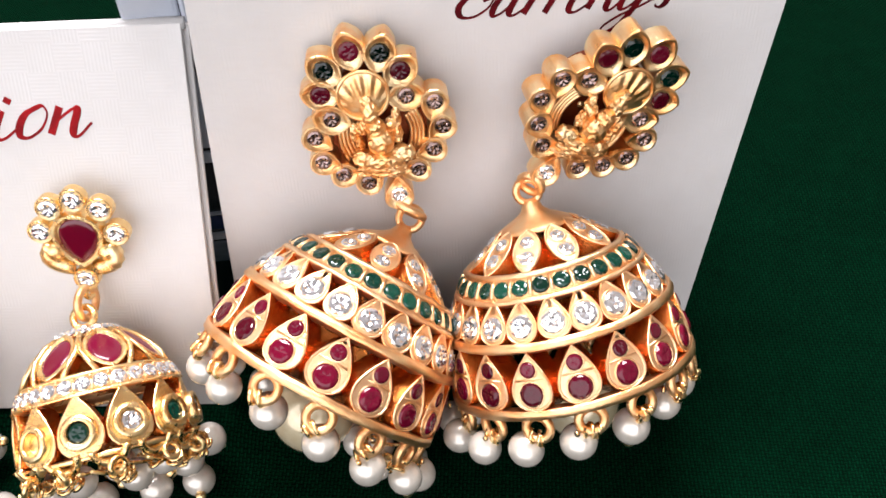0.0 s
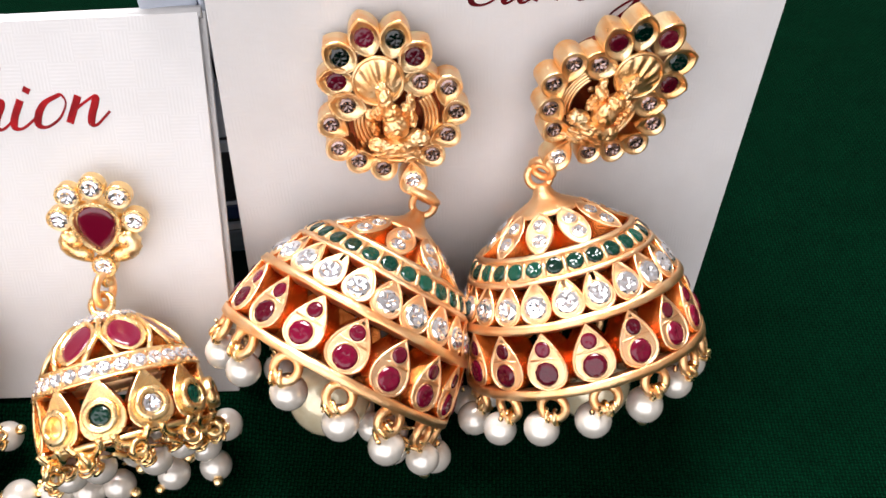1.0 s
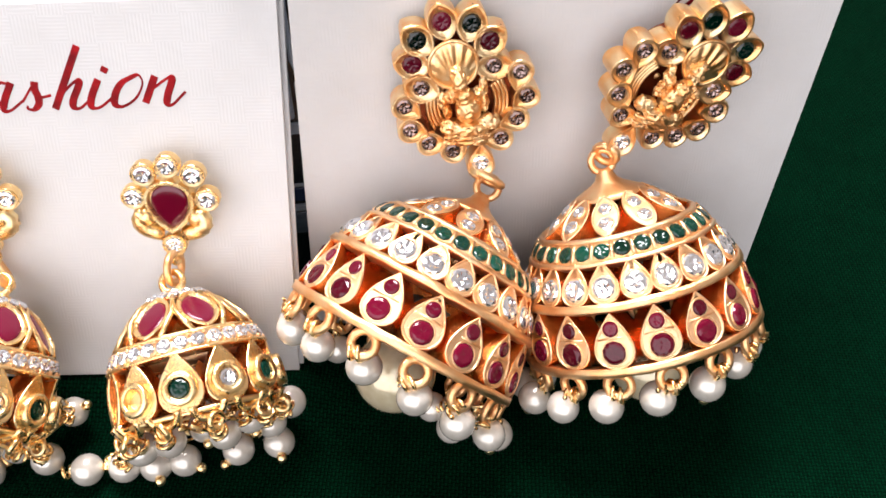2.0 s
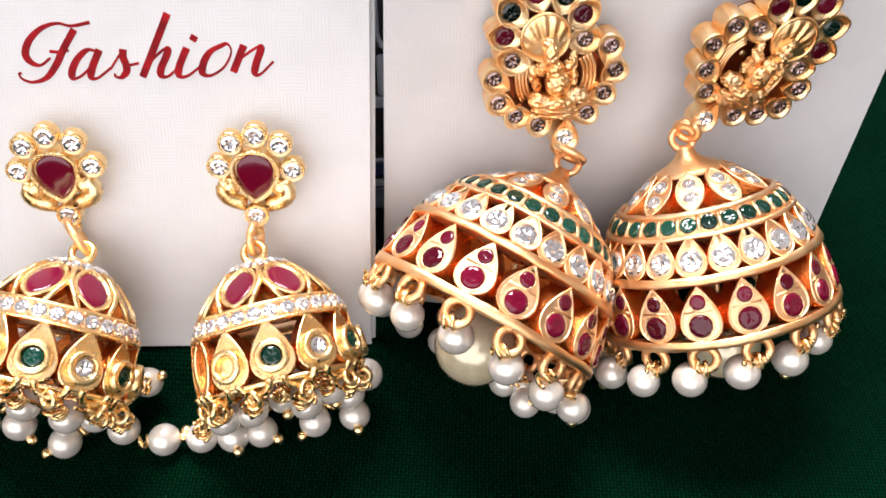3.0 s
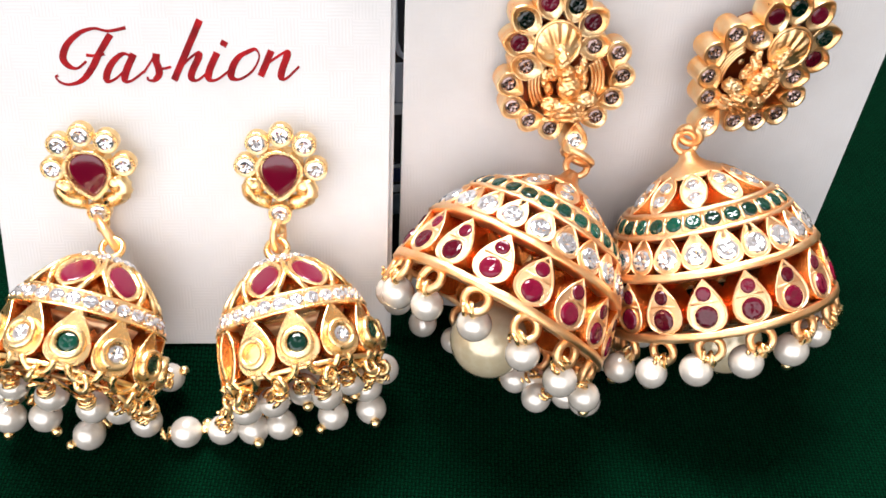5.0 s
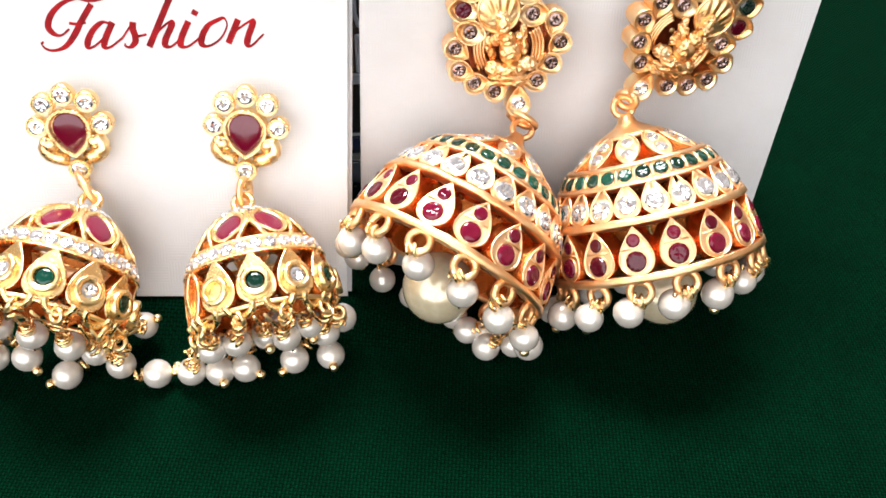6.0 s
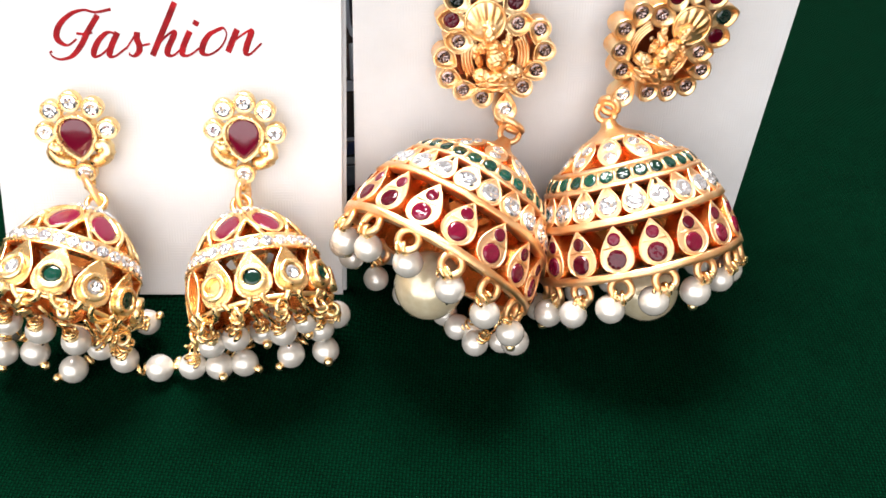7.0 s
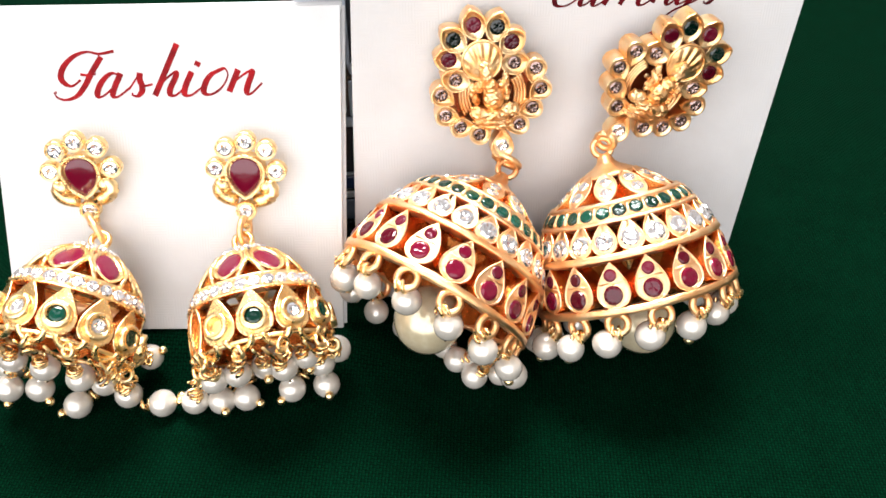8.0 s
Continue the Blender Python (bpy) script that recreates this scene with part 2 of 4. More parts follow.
def bowl(name, pts, depth, sink):
    """A thick petal, thin-rimmed, hollowed in a smooth bowl."""
    cx, cy = sum(p[0] for p in pts) / len(pts), sum(p[1] for p in pts) / len(pts)
    loops = []
    for k, z in ((1.0, -depth), (1.0, -0.14), (0.96, 0.0), (0.86, 0.0), (0.78, -0.35 * sink), (0.64, -0.8 * sink), (0.42, -sink), (0.1, -sink)):
        loops.append([(cx + (x - cx) * k, cy + (y - cy) * k, z) for x, y in pts])
    return mesh_of(name, loops_to_bm(loops))


def brilliant(name, r, star_cut=True):
    """A round cut stone: a crown of facets and a star sunk in the table, imitating reflections from below."""
    bm = bmesh.new()
    n = 10

    def ring(rad, z, turn, zig=0.0):
        return [bm.verts.new((rad * r * math.cos(2 * math.pi * (i + turn) / n), rad * r * math.sin(2 * math.pi * (i + turn) / n), (z + zig * (i % 2)) * r)) for i in range(n)]

    low, gird, crown, table, star = ring(1.0, -0.3, 0), ring(1.0, 0.0, 0), ring(0.84, 0.2, 0.5), ring(0.62, 0.27, 0), ring(0.36, 0.16, 0.5, 0.11)
    if not star_cut:
        for v in star:
            v.co.z = 0.25 * r + 0.25 * (v.co.z - 0.16 * r)
    tip = bm.verts.new((0.04 * r, 0.02 * r, (0.05 if star_cut else 0.23) * r))
    for i in range(n):
        j = (i + 1) % n
        bm.faces.new((low[i], low[j], gird[j], gird[i]))
        for a, b in ((gird, crown), (table, star)):
            bm.faces.new((a[i], a[j], b[i]))
            bm.faces.new((b[i], a[j], b[j]))
        bm.faces.new((crown[i], table[j], table[i]))
        bm.faces.new((crown[i], crown[j], table[j]))
        bm.faces.new((star[i], star[j], tip))
    bm.faces.new(list(reversed(low)))
    return mesh_of(name, bm)


def cabochon(name, pts, rise):
    """A smooth polished stone with a softly rounded top on an outline."""
    cx, cy = sum(p[0] for p in pts) / len(pts), sum(p[1] for p in pts) / len(pts)
    loops = []
    for k, z in ((1.0, -0.4), (1.0, 0.0), (0.93, 0.45), (0.78, 0.75), (0.5, 0.95), (0.2, 1.0)):
        loops.append([(cx + (x - cx) * k, cy + (y - cy) * k, z * rise) for x, y in pts])
    return mesh_of(name, loops_to_bm(loops), True)


def ring_mesh(name, big, small, n=22, m=8, squash=1.0, start=0.0, sweep=360.0):
    """A ring, or an arc of one, of round wire, lying in its xy plane."""
    full = sweep >= 360
    cnt = n if full else n + 1
    loops = []
    for i in range(cnt):
        a = radians(start + sweep * i / n)
        loops.append([((big + small * math.cos(2 * math.pi * j / m)) * math.cos(a) * squash,
                       (big + small * math.cos(2 * math.pi * j / m)) * math.sin(a), small * math.sin(2 * math.pi * j / m)) for j in range(m)])
    if full:
        bm = bmesh.new()
        rings = [[bm.verts.new(p) for p in r] for r in loops]
        for i in range(n):
            a, b = rings[i], rings[(i + 1) % n]
            for j in range(m):
                bm.faces.new((a[j], a[(j + 1) % m], b[(j + 1) % m], b[j]))
    else:
        bm = loops_to_bm(loops)
    return mesh_of(name, bm, True)


def lathe(name, profile, n=96, closed=True, smooth=True, wob=0.0):
    """A profile of (radius, height) turned round z."""
    bm = bmesh.new()
    rings = [[bm.verts.new((r * math.cos(2 * math.pi * i / n), r * math.sin(2 * math.pi * i / n), h)) for i in range(n)] for r, h in profile]
    if wob:
        for ring in rings:
            for v in ring:
                p = v.co.copy()
                v.co += Vector((p.x * 0.06, p.y * 0.06, 1.0)) * (wob * (noise.noise(p * 0.45) + 0.5 * noise.noise(p * 1.6)))
    pairs = list(zip(rings, rings[1:])) + ([(rings[-1], rings[0])] if closed else [])
    for a, b in pairs:
        for i in range(n):
            bm.faces.new((a[i], a[(i + 1) % n], b[(i + 1) % n], b[i]))
    return mesh_of(name, bm, smooth)


def ball(name, r, hole=0.0, n=24, m=14, wob=0.0):
    prof = []
    for k in range(m + 1):
        t = math.pi * k / m
        prof.append((max(hole, r * math.sin(t)) if 0 < k < m else max(hole, 0.02 * r), r * math.cos(t) * (1 + wob * math.sin(2 * t))))
    return lathe(name, list(reversed(prof)), n, False)


def tube(name, pts, r, m=7):
    """Round wire along a short run of points."""
    loops = []
    for i, p in enumerate(pts):
        a, b = Vector(pts[max(0, i - 1)]), Vector(pts[min(len(pts) - 1, i + 1)])
        t = (b - a).normalized()
        u = t.cross(Vector((0.31, 0.9, 0.17))).normalized()
        v = t.cross(u)
        loops.append([tuple(Vector(p) + r * (math.cos(2 * math.pi * j / m) * u + math.sin(2 * math.pi * j / m) * v)) for j in range(m)])
    return mesh_of(name, loops_to_bm(loops), True)


def box_mesh(name, x0, x1, y0, y1, z0, z1, bev=0.0):
    bm = bmesh.new()
    bmesh.ops.create_cube(bm, size=1.0)
    for v in bm.verts:
        v.co = Vector(((x0 + x1) / 2 + v.co.x * (x1 - x0), (y0 + y1) / 2 + v.co.y * (y1 - y0), (z0 + z1) / 2 + v.co.z * (z1 - z0)))
    if bev:
        bmesh.ops.bevel(bm, geom=list(bm.edges), offset=bev, segments=3, affect="EDGES", profile=0.5)
    return mesh_of(name, bm)


# ---- an unseen plain room added round the table, toned for reflections in the gold ----
def setting(name, me, mat, label, category):
    return tagged(part(name, me, mat), label, category, "", "structure")


X0, X1, Y0, Y1, ZF, ZC = -1500, 1700, -1700, 1700, -750, 1850
setting("floor", box_mesh("floor", X0, X1, Y0, Y1, ZF - 60, ZF), FLOORMAT, "plain beige tiled floor of the room", "floor")
setting("ceiling", box_mesh("ceiling", X0, X1, Y0, Y1, ZC, ZC + 60), CEILPAINT, "unseen plain off-white ceiling added over the table", "ceiling")
setting("wall_north", box_mesh("wall_north", X0, X1, Y1, Y1 + 100, ZF, ZC), WALLPAINT, "unseen plain tan wall added round the table", "wall")
setting("wall_south", box_mesh("wall_south", X0, X1, Y0 - 100, Y0, ZF, ZC), WALLPAINT, "unseen plain tan wall added round the table", "wall")
setting("wall_east", box_mesh("wall_east", X1, X1 + 100, Y0, Y1, ZF, ZC), WALLPAINT, "unseen plain tan wall added round the table", "wall")
setting("wall_west", box_mesh("wall_west", X0 - 100, X0, Y0, Y1, ZF, ZC), WALLPAINT, "unseen plain tan wall added round the table", "wall")

table = thing("table", (0, 100, -750), "brown wooden table under a green cloth", "table")
part("tabletop", box_mesh("tabletop", -450, 450, -280, 480, -28, -4, 3), WOOD, table)
for lx in (-410, 410):
    for ly in (-240, 440):
        part("leg", box_mesh("leg", lx - 22, lx + 22, ly - 22, ly + 22, -750, -28, 3), WOOD, table)


def rest(x, y):
    """Height of the cloth, raised under the cards to meet their lower edge as fitted to the camera's view."""
    s = min(1.0, max(0.0, (y + 13.0) / 7.0))
    b = min(1.0, max(0.0, (y - 2.0) / 14.0))
    lift = 4.7 * s * s * (3 - 2 * s) * (1 - b * b * (3 - 2 * b)) * (1 - min(1.0, max(0.0, (x + 9.0) / 14.0)))
    far = min(1.0, (abs(x) + abs(y)) / 160.0)
    return lift + far * 1.6 * (noise.noise((x * 0.012, y * 0.015, 3.1)) + 0.35)


def cloth():
    def steps(half, fine, n):
        out = [fine * math.copysign(1, i) * (abs(i) / n) ** 2.2 * half / fine for i in range(-n, n + 1)]
        return out
    xs, ys = steps(440, 1, 90), [y + 40 for y in steps(300, 1, 80)]
    bm = bmesh.new()
    grid = [[bm.verts.new((x, y, rest(x, y))) for x in xs] for y in ys]
    for j in range(len(ys) - 1):
        for i in range(len(xs) - 1):
            bm.faces.new((grid[j][i], grid[j][i + 1], grid[j + 1][i + 1], grid[j + 1][i]))
    low = bmesh.ops.extrude_face_region(bm, geom=list(bm.faces))
    for v in low["geom"]:
        if isinstance(v, bmesh.types.BMVert):
            v.co.z = -3.9
    return mesh_of("tablecloth", bm, True)


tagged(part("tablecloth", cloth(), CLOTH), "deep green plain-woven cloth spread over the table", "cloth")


# ---- cards ----
def card_frame(at, lean, yaw, roll):
    l, y = radians(lean), radians(yaw)
    n = Vector((math.sin(y) * math.cos(l), -math.cos(y) * math.cos(l), math.sin(l)))
    u = Vector((math.cos(y), math.sin(y), 0))
    return basis(u, n.cross(u), n, at) @ Matrix.Rotation(radians(roll), 4, "Z")


def sheet(name, pts, thick):
    """A stiff sheet, corners given in its plane, front at z = 0."""
    e = 0.12
    return mesh_of(name, loops_to_bm([flat(pts, -thick), flat(pts, -e), flat(inset(pts, e), 0)]))


# a slanted pen script: strokes of each letter on a body where the x-height is 1
ALPHABET = {
    "F": (1.8, [[(1.4, 1.72), (1.235, 1.03), (1.17, 0.53), (0.97, 0.06), (0.55, -0.1), (0.16, 0.0), (-0.06, 0.19), (0.02, 0.24)],
                [(1.87, 1.95), (1.27, 1.84), (0.72, 1.94), (0.235, 1.78), (-0.06, 1.375), (-0.045, 0.9), (0.26, 0.6), (0.62, 0.5), (0.875, 0.75)],
                [(0.78, 0.98), (1.1, 0.95), (1.45, 1.0)]]),
    "E": (1.45, [[(1.4, 1.7), (1.1, 2.0), (0.75, 1.85), (0.65, 1.45), (1.0, 1.2), (0.4, 1.05), (0.0, 0.5), (0.25, 0.05), (0.8, 0.0), (1.2, 0.35), (1.2, 0.75), (0.85, 0.65)]]),
    "a": (1.35, [[(0.6, 0.95), (0.3, 1.0), (0.05, 0.7), (0.0, 0.25), (0.15, 0.0), (0.4, 0.1), (0.65, 0.45)], [(0.72, 1.0), (0.68, 0.4), (0.75, 0.05), (1.0, 0.0), (1.35, 0.35)]]),
    "g": (1.3, [[(0.6, 0.95), (0.3, 1.0), (0.05, 0.7), (0.0, 0.25), (0.15, 0.0), (0.4, 0.1), (0.65, 0.45)], [(0.72, 1.0), (0.68, 0.2), (0.5, -0.6), (0.1, -0.95), (-0.2, -0.75), (0.2, -0.3), (0.9, 0.1), (1.3, 0.4)]]),
    "s": (1.25, [[(0.0, 0.3), (0.1, 0.65), (0.2, 1.0)], [(0.2, 1.0), (0.3, 0.72), (0.5, 0.45), (0.6, 0.2), (0.48, 0.0), (0.25, 0.05), (0.22, 0.15)], [(0.5, 0.42), (0.7, 0.44), (0.95, 0.5)]]),
    "h": (1.15, [[(0.08, 2.2), (0.04, 1.1), (0.0, 0.0)], [(0.0, 0.4), (0.3, 0.85), (0.5, 1.0), (0.58, 0.8), (0.55, 0.3), (0.65, 0.05), (0.9, 0.0), (1.2, 0.35)]]),
    "i": (0.85, [[(0.05, 1.0), (0.03, 0.35), (0.15, 0.03), (0.45, 0.0), (0.85, 0.4)], [(0.18, 1.42), (0.16, 1.24)]]),
    "o": (1.2, [[(0.4, 1.05), (0.1, 0.85), (0.0, 0.5), (0.1, 0.1), (0.45, 0.0), (0.8, 0.3), (0.85, 0.8), (0.6, 1.1), (0.4, 1.05)]]),
    "n": (1.3, [[(0.0, 1.05), (0.0, 0.55), (0.0, 0.1)], [(0.1, 0.6), (0.35, 0.85), (0.6, 1.0), (0.68, 0.8), (0.7, 0.4), (0.78, 0.08), (1.0, 0.0), (1.3, 0.45)]]),
    "r": (0.85, [[(0.05, 1.0), (0.03, 0.5), (0.0, 0.02)], [(0.03, 0.4), (0.3, 0.85), (0.6, 1.0), (0.68, 0.85), (0.66, 0.75)]]),
}


def pen_path(pts, per=7):
    """A smooth line through the points of a stroke."""
    p = [Vector(q) for q in pts]
    p = [p[0] * 2 - p[1]] + p + [p[-1] * 2 - p[-2]]
    out = []
    for a, b, c, d in zip(p, p[1:], p[2:], p[3:]):
        for k in range(per):
            t = k / per
            out.append(0.5 * (2 * b + (c - a) * t + (2 * a - 5 * b + 4 * c - d) * t * t + (3 * b - a - 3 * c + d) * t ** 3))
    return out + [p[-2]]


def writing(name, word, width, u, v, turn, frame_m, parent, label, ink):
    """A word in pen script, broad on the downstrokes, fine on the upstrokes."""
    strokes, x0 = [], 0.0
    for letter in word:
        step, lines = ALPHABET[letter]
        strokes += [[(x0 + x + 0.5 * y, y) for x, y in line] for line in lines]
        x0 += step
    k = width / x0
    bm = bmesh.new()
    for n, line in enumerate(strokes):
        pts = pen_path(line)
        broad = []
        for i in range(len(pts)):
            d = (pts[min(i + 1, len(pts) - 1)] - pts[max(i - 1, 0)]).normalized()
            broad.append(0.028 + 0.095 * max(0.0, -d.y / 0.9) ** 1.3 + 0.025 * abs(d.x))
        broad = [sum(broad[max(0, i - 2):i + 3]) / len(broad[max(0, i - 2):i + 3]) for i in range(len(broad))]
        rows = []
        top = 0.03 + 0.005 * (n % 6)
        for i, p in enumerate(pts):
            d = (pts[min(i + 1, len(pts) - 1)] - pts[max(i - 1, 0)]).normalized()
            side = Vector((-d.y, d.x)) * broad[i]
            rows.append([bm.verts.new(((p.x + f * side.x) * k, (p.y + f * side.y) * k, z)) for f, z in ((-1, -0.04), (-0.8, top), (0.8, top), (1, -0.04))])
        for a, b in zip(rows, rows[1:]):
            for q in range(3):
                bm.faces.new((a[q], a[q + 1], b[q + 1], b[q]))
        for a in (rows[0], rows[-1]):
            bm.faces.new(a)
    m = frame_m @ Matrix.Translation((u, v, 0.05)) @ Matrix.Rotation(radians(turn), 4, "Z")
    return part(name, mesh_of(name, bm), ink, parent, m, label)


CARD_A = card_frame((-22.0, 10.25, 41.8), 23, 4, 0.0)
card = thing("earring_card", (-38, 0, 2), "off-white embossed paper card with red Fashion lettering, holding two earrings", "card", "earring cards")
part("card_front", sheet("card_front", [(-43.6, -40.2), (10.9, -40.2), (12.1, 12.3), (-42.1, 11.4)], 0.45), PAPER, card, CARD_A)
part("card_back", sheet("card_back", [(-43.3, -40.2), (11.4, -40.2), (12.7, 12.2), (-41.8, 11.3)], 0.45), PAPER, card, CARD_A @ Matrix.Translation((0, 0, -1.2)))
part("folded_edge", tube("folded_edge", [(-42.0, 11.3, -0.85), (-20, 11.6, -0.85), (12.3, 12.2, -0.85)], 0.8), PAPER, card, CARD_A)
writing("lettering", "Fashion", 31.5, -32.6, -1.6, 1.2, CARD_A, card, "red foil script lettering", INK)

CARD_B = card_frame((15.2, 14.5, 34.4), 8, 11, 0.0)
card = thing("earring_card", (15, 10, 0), "off-white embossed paper card with dark red Earrings lettering, holding two earrings", "card", "earring cards")
part("card_front", sheet("card_front", [(-25.8, -35), (42.5, -33.5), (50.8, 40), (-22.4, 40)], 0.5), PAPER, card, CARD_B)
writing("lettering", "Earrings", 27.4, 7.0, 18.6, -2.0, CARD_B, card, "dark red foil script lettering", INK_DARK)


# ---- the plastic case behind the cards ----
CASE = card_frame((15.2, 14.5, 0.3), 0, 11, 0)
case = thing("plastic_case", (15, 30, 0.3), "black and frosted clear plastic case behind the leaning cards", "case")
part("tray", box_mesh("tray", -31, 40, 0.5, 62, -34, -8.0, 1.2), BLACK_PLASTIC, case, CASE)
part("ledge", box_mesh("ledge", -31.4, 40.4, 10.6, 15.2, -14, -7.8, 0.5), SMOKE, case, CASE, "smoke-grey ledge")
part("strip", box_mesh("strip", -31.3, 40.3, 17.4, 20.2, -14, -7.8, 0.4), NAVY, case, CASE, "dark blue strip")
for v, h, d in ((15.7, 1.2, 0.5), (20.5, 0.5, 0.3), (30.4, 1.8, 0.45)):
    part("rib", box_mesh("rib", -31.6, 40.6, v, v + h, -11, -7.7 + d * 0.5, 0.2), FROST, case, CASE)
part("side_panel", box_mesh("side_panel", -31.8, -24.6, 32.4, 62.4, -34.4, -7.7, 0.9), FROST, case, CASE, "frosted clear side panel")
part("moulding", tube("moulding", [(-24.3, 62, -7.8), (-24.3, 50, -7.8), (-24.2, 42.5, -7.8), (-23.7, 40.6, -7.8), (-22.6, 39.6, -7.8), (-20.5, 39.2, -7.8), (0, 39.0, -7.8), (40, 39.0, -7.8)], 0.4), FROST, case, CASE)
part("pillar", box_mesh("pillar", -24.4, -22.6, 32.2, 39.0, -11, -7.8, 0.4), FROST, case, CASE)
part("lid", box_mesh("lid", -31.8, 40.6, 62.5, 64, -34.4, -7.8, 0.5), FROST, case, CASE, "frosted clear lid")


# ---- stones, pearls and wires shared by the earrings ----
STONE = {}


def stone_at(r, mat, parent, m, sink=0.0):
    """A stone in its seat; coloured stones have a flat table, clear ones a star imitating reflections from below."""
    key = (round(r, 2), mat.name)
    if key not in STONE:
        STONE[key] = brilliant("gemstone", r, mat in (CLEAR, SMOKY))
    lean = 0.07 if mat in (CLEAR, SMOKY) else 0.16
    turn = Matrix.Rotation(random.uniform(0, 6.28), 4, "Z") @ Matrix.Rotation(random.uniform(-lean, lean), 4, "X")
    return part("gemstone", STONE[key], mat, parent, m @ Matrix.Translation((0, 0, sink)) @ turn)


PEARL_ME = ball("pearl", 2.2, 0.34, 26, 16)
CAP_ME = ball("end_cap", 0.74, 0.0, 14, 8)
EYE_ME = ring_mesh("eyelet", 1.5, 0.56, 24, 8)
LINK_ME = ring_mesh("wire_link", 0.95, 0.2, 18, 6, 0.75)
CURL_ME = tube("wire_curl", [(0.8 * math.cos(a * 0.6), 0.8 * math.sin(a * 0.6), 0.095 * a - 0.7) for a in range(22)], 0.26)
PIN_ME = tube("wire_pin", [(0, 0, -2.6), (0.02, 0, 0), (0, 0.03, 2.7)], 0.2)


def pearl_at(p, parent, tilt=(0, 0), capped=False):
    m = Matrix.Translation(p) @ Matrix.Rotation(tilt[0], 4, "X") @ Matrix.Rotation(tilt[1], 4, "Y")
    size = random.uniform(0.95, 1.04)
    ob = part("pearl", PEARL_ME, PEARL, parent, m)
    ob.scale = (size, size, size * random.uniform(0.95, 1.02))
    part("wire_pin", PIN_ME, GOLD_SHINY, parent, m)
    if capped:
        part("end_cap", CAP_ME, GOLD_SHINY, parent, m @ Matrix.Translation((0, 0, -2.5)))
    return ob


def dome_frame(centre, down):
    z = -Vector(down).normalized()
    x = (Vector((1, 0, 0)) - z.x * z).normalized()
    return basis(x, z.cross(x), z, centre)


def on_dome(m, az, r0, h0, r1, h1, f=0.5):
    """The frame of a plate that spans from (r0, h0) up to (r1, h1) at an azimuth; z points out."""
    a = radians(az)
    out, tan = Vector((math.cos(a), math.sin(a), 0)), Vector((-math.sin(a), math.cos(a), 0))
    up = (out * (r1 - r0) + Vector((0, 0, h1 - h0))).normalized()
    at = out * (r0 + (r1 - r0) * f) + Vector((0, 0, h0 + (h1 - h0) * f))
    return m @ basis(tan, up, tan.cross(up), at)


def band_profile(r0, h0, r1, h1, thick):
    n = Vector((h1 - h0, -(r1 - r0))).normalized()
    b = 0.18
    return [(r0 + n.x * b, h0 + n.y * b + 0.05), (r1 + n.x * b, h1 + n.y * b - 0.05), (r1, h1), (r1 - n.x * thick, h1 - n.y * thick), (r0 - n.x * thick, h0 - n.y * thick), (r0, h0)]


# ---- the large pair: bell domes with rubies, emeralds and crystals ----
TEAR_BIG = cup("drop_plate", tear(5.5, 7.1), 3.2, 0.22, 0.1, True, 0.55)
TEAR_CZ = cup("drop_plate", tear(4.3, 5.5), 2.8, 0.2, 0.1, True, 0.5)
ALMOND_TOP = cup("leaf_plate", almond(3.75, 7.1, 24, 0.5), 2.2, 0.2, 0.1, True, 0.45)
BEZEL = {r: ring_mesh("bezel", r + 0.04, 0.12, 20, 6) for r in (1.02, 1.5, 1.52, 1.05, 0.95)}
BRIDGE = tube("bridge", [(-1.8, 0, -0.1), (0, 0.08, -0.02), (1.8, 0, -0.1)], 0.15)


def uneven():
    """The small misalignment of a cast piece."""
    return Matrix.Translation((random.uniform(-0.1, 0.1), random.uniform(-0.08, 0.08), random.uniform(-0.05, 0.06))) @ Matrix.Rotation(random.uniform(-0.05, 0.05), 4, "Z") @ Matrix.Rotation(random.uniform(-0.05, 0.05), 4, "Y")


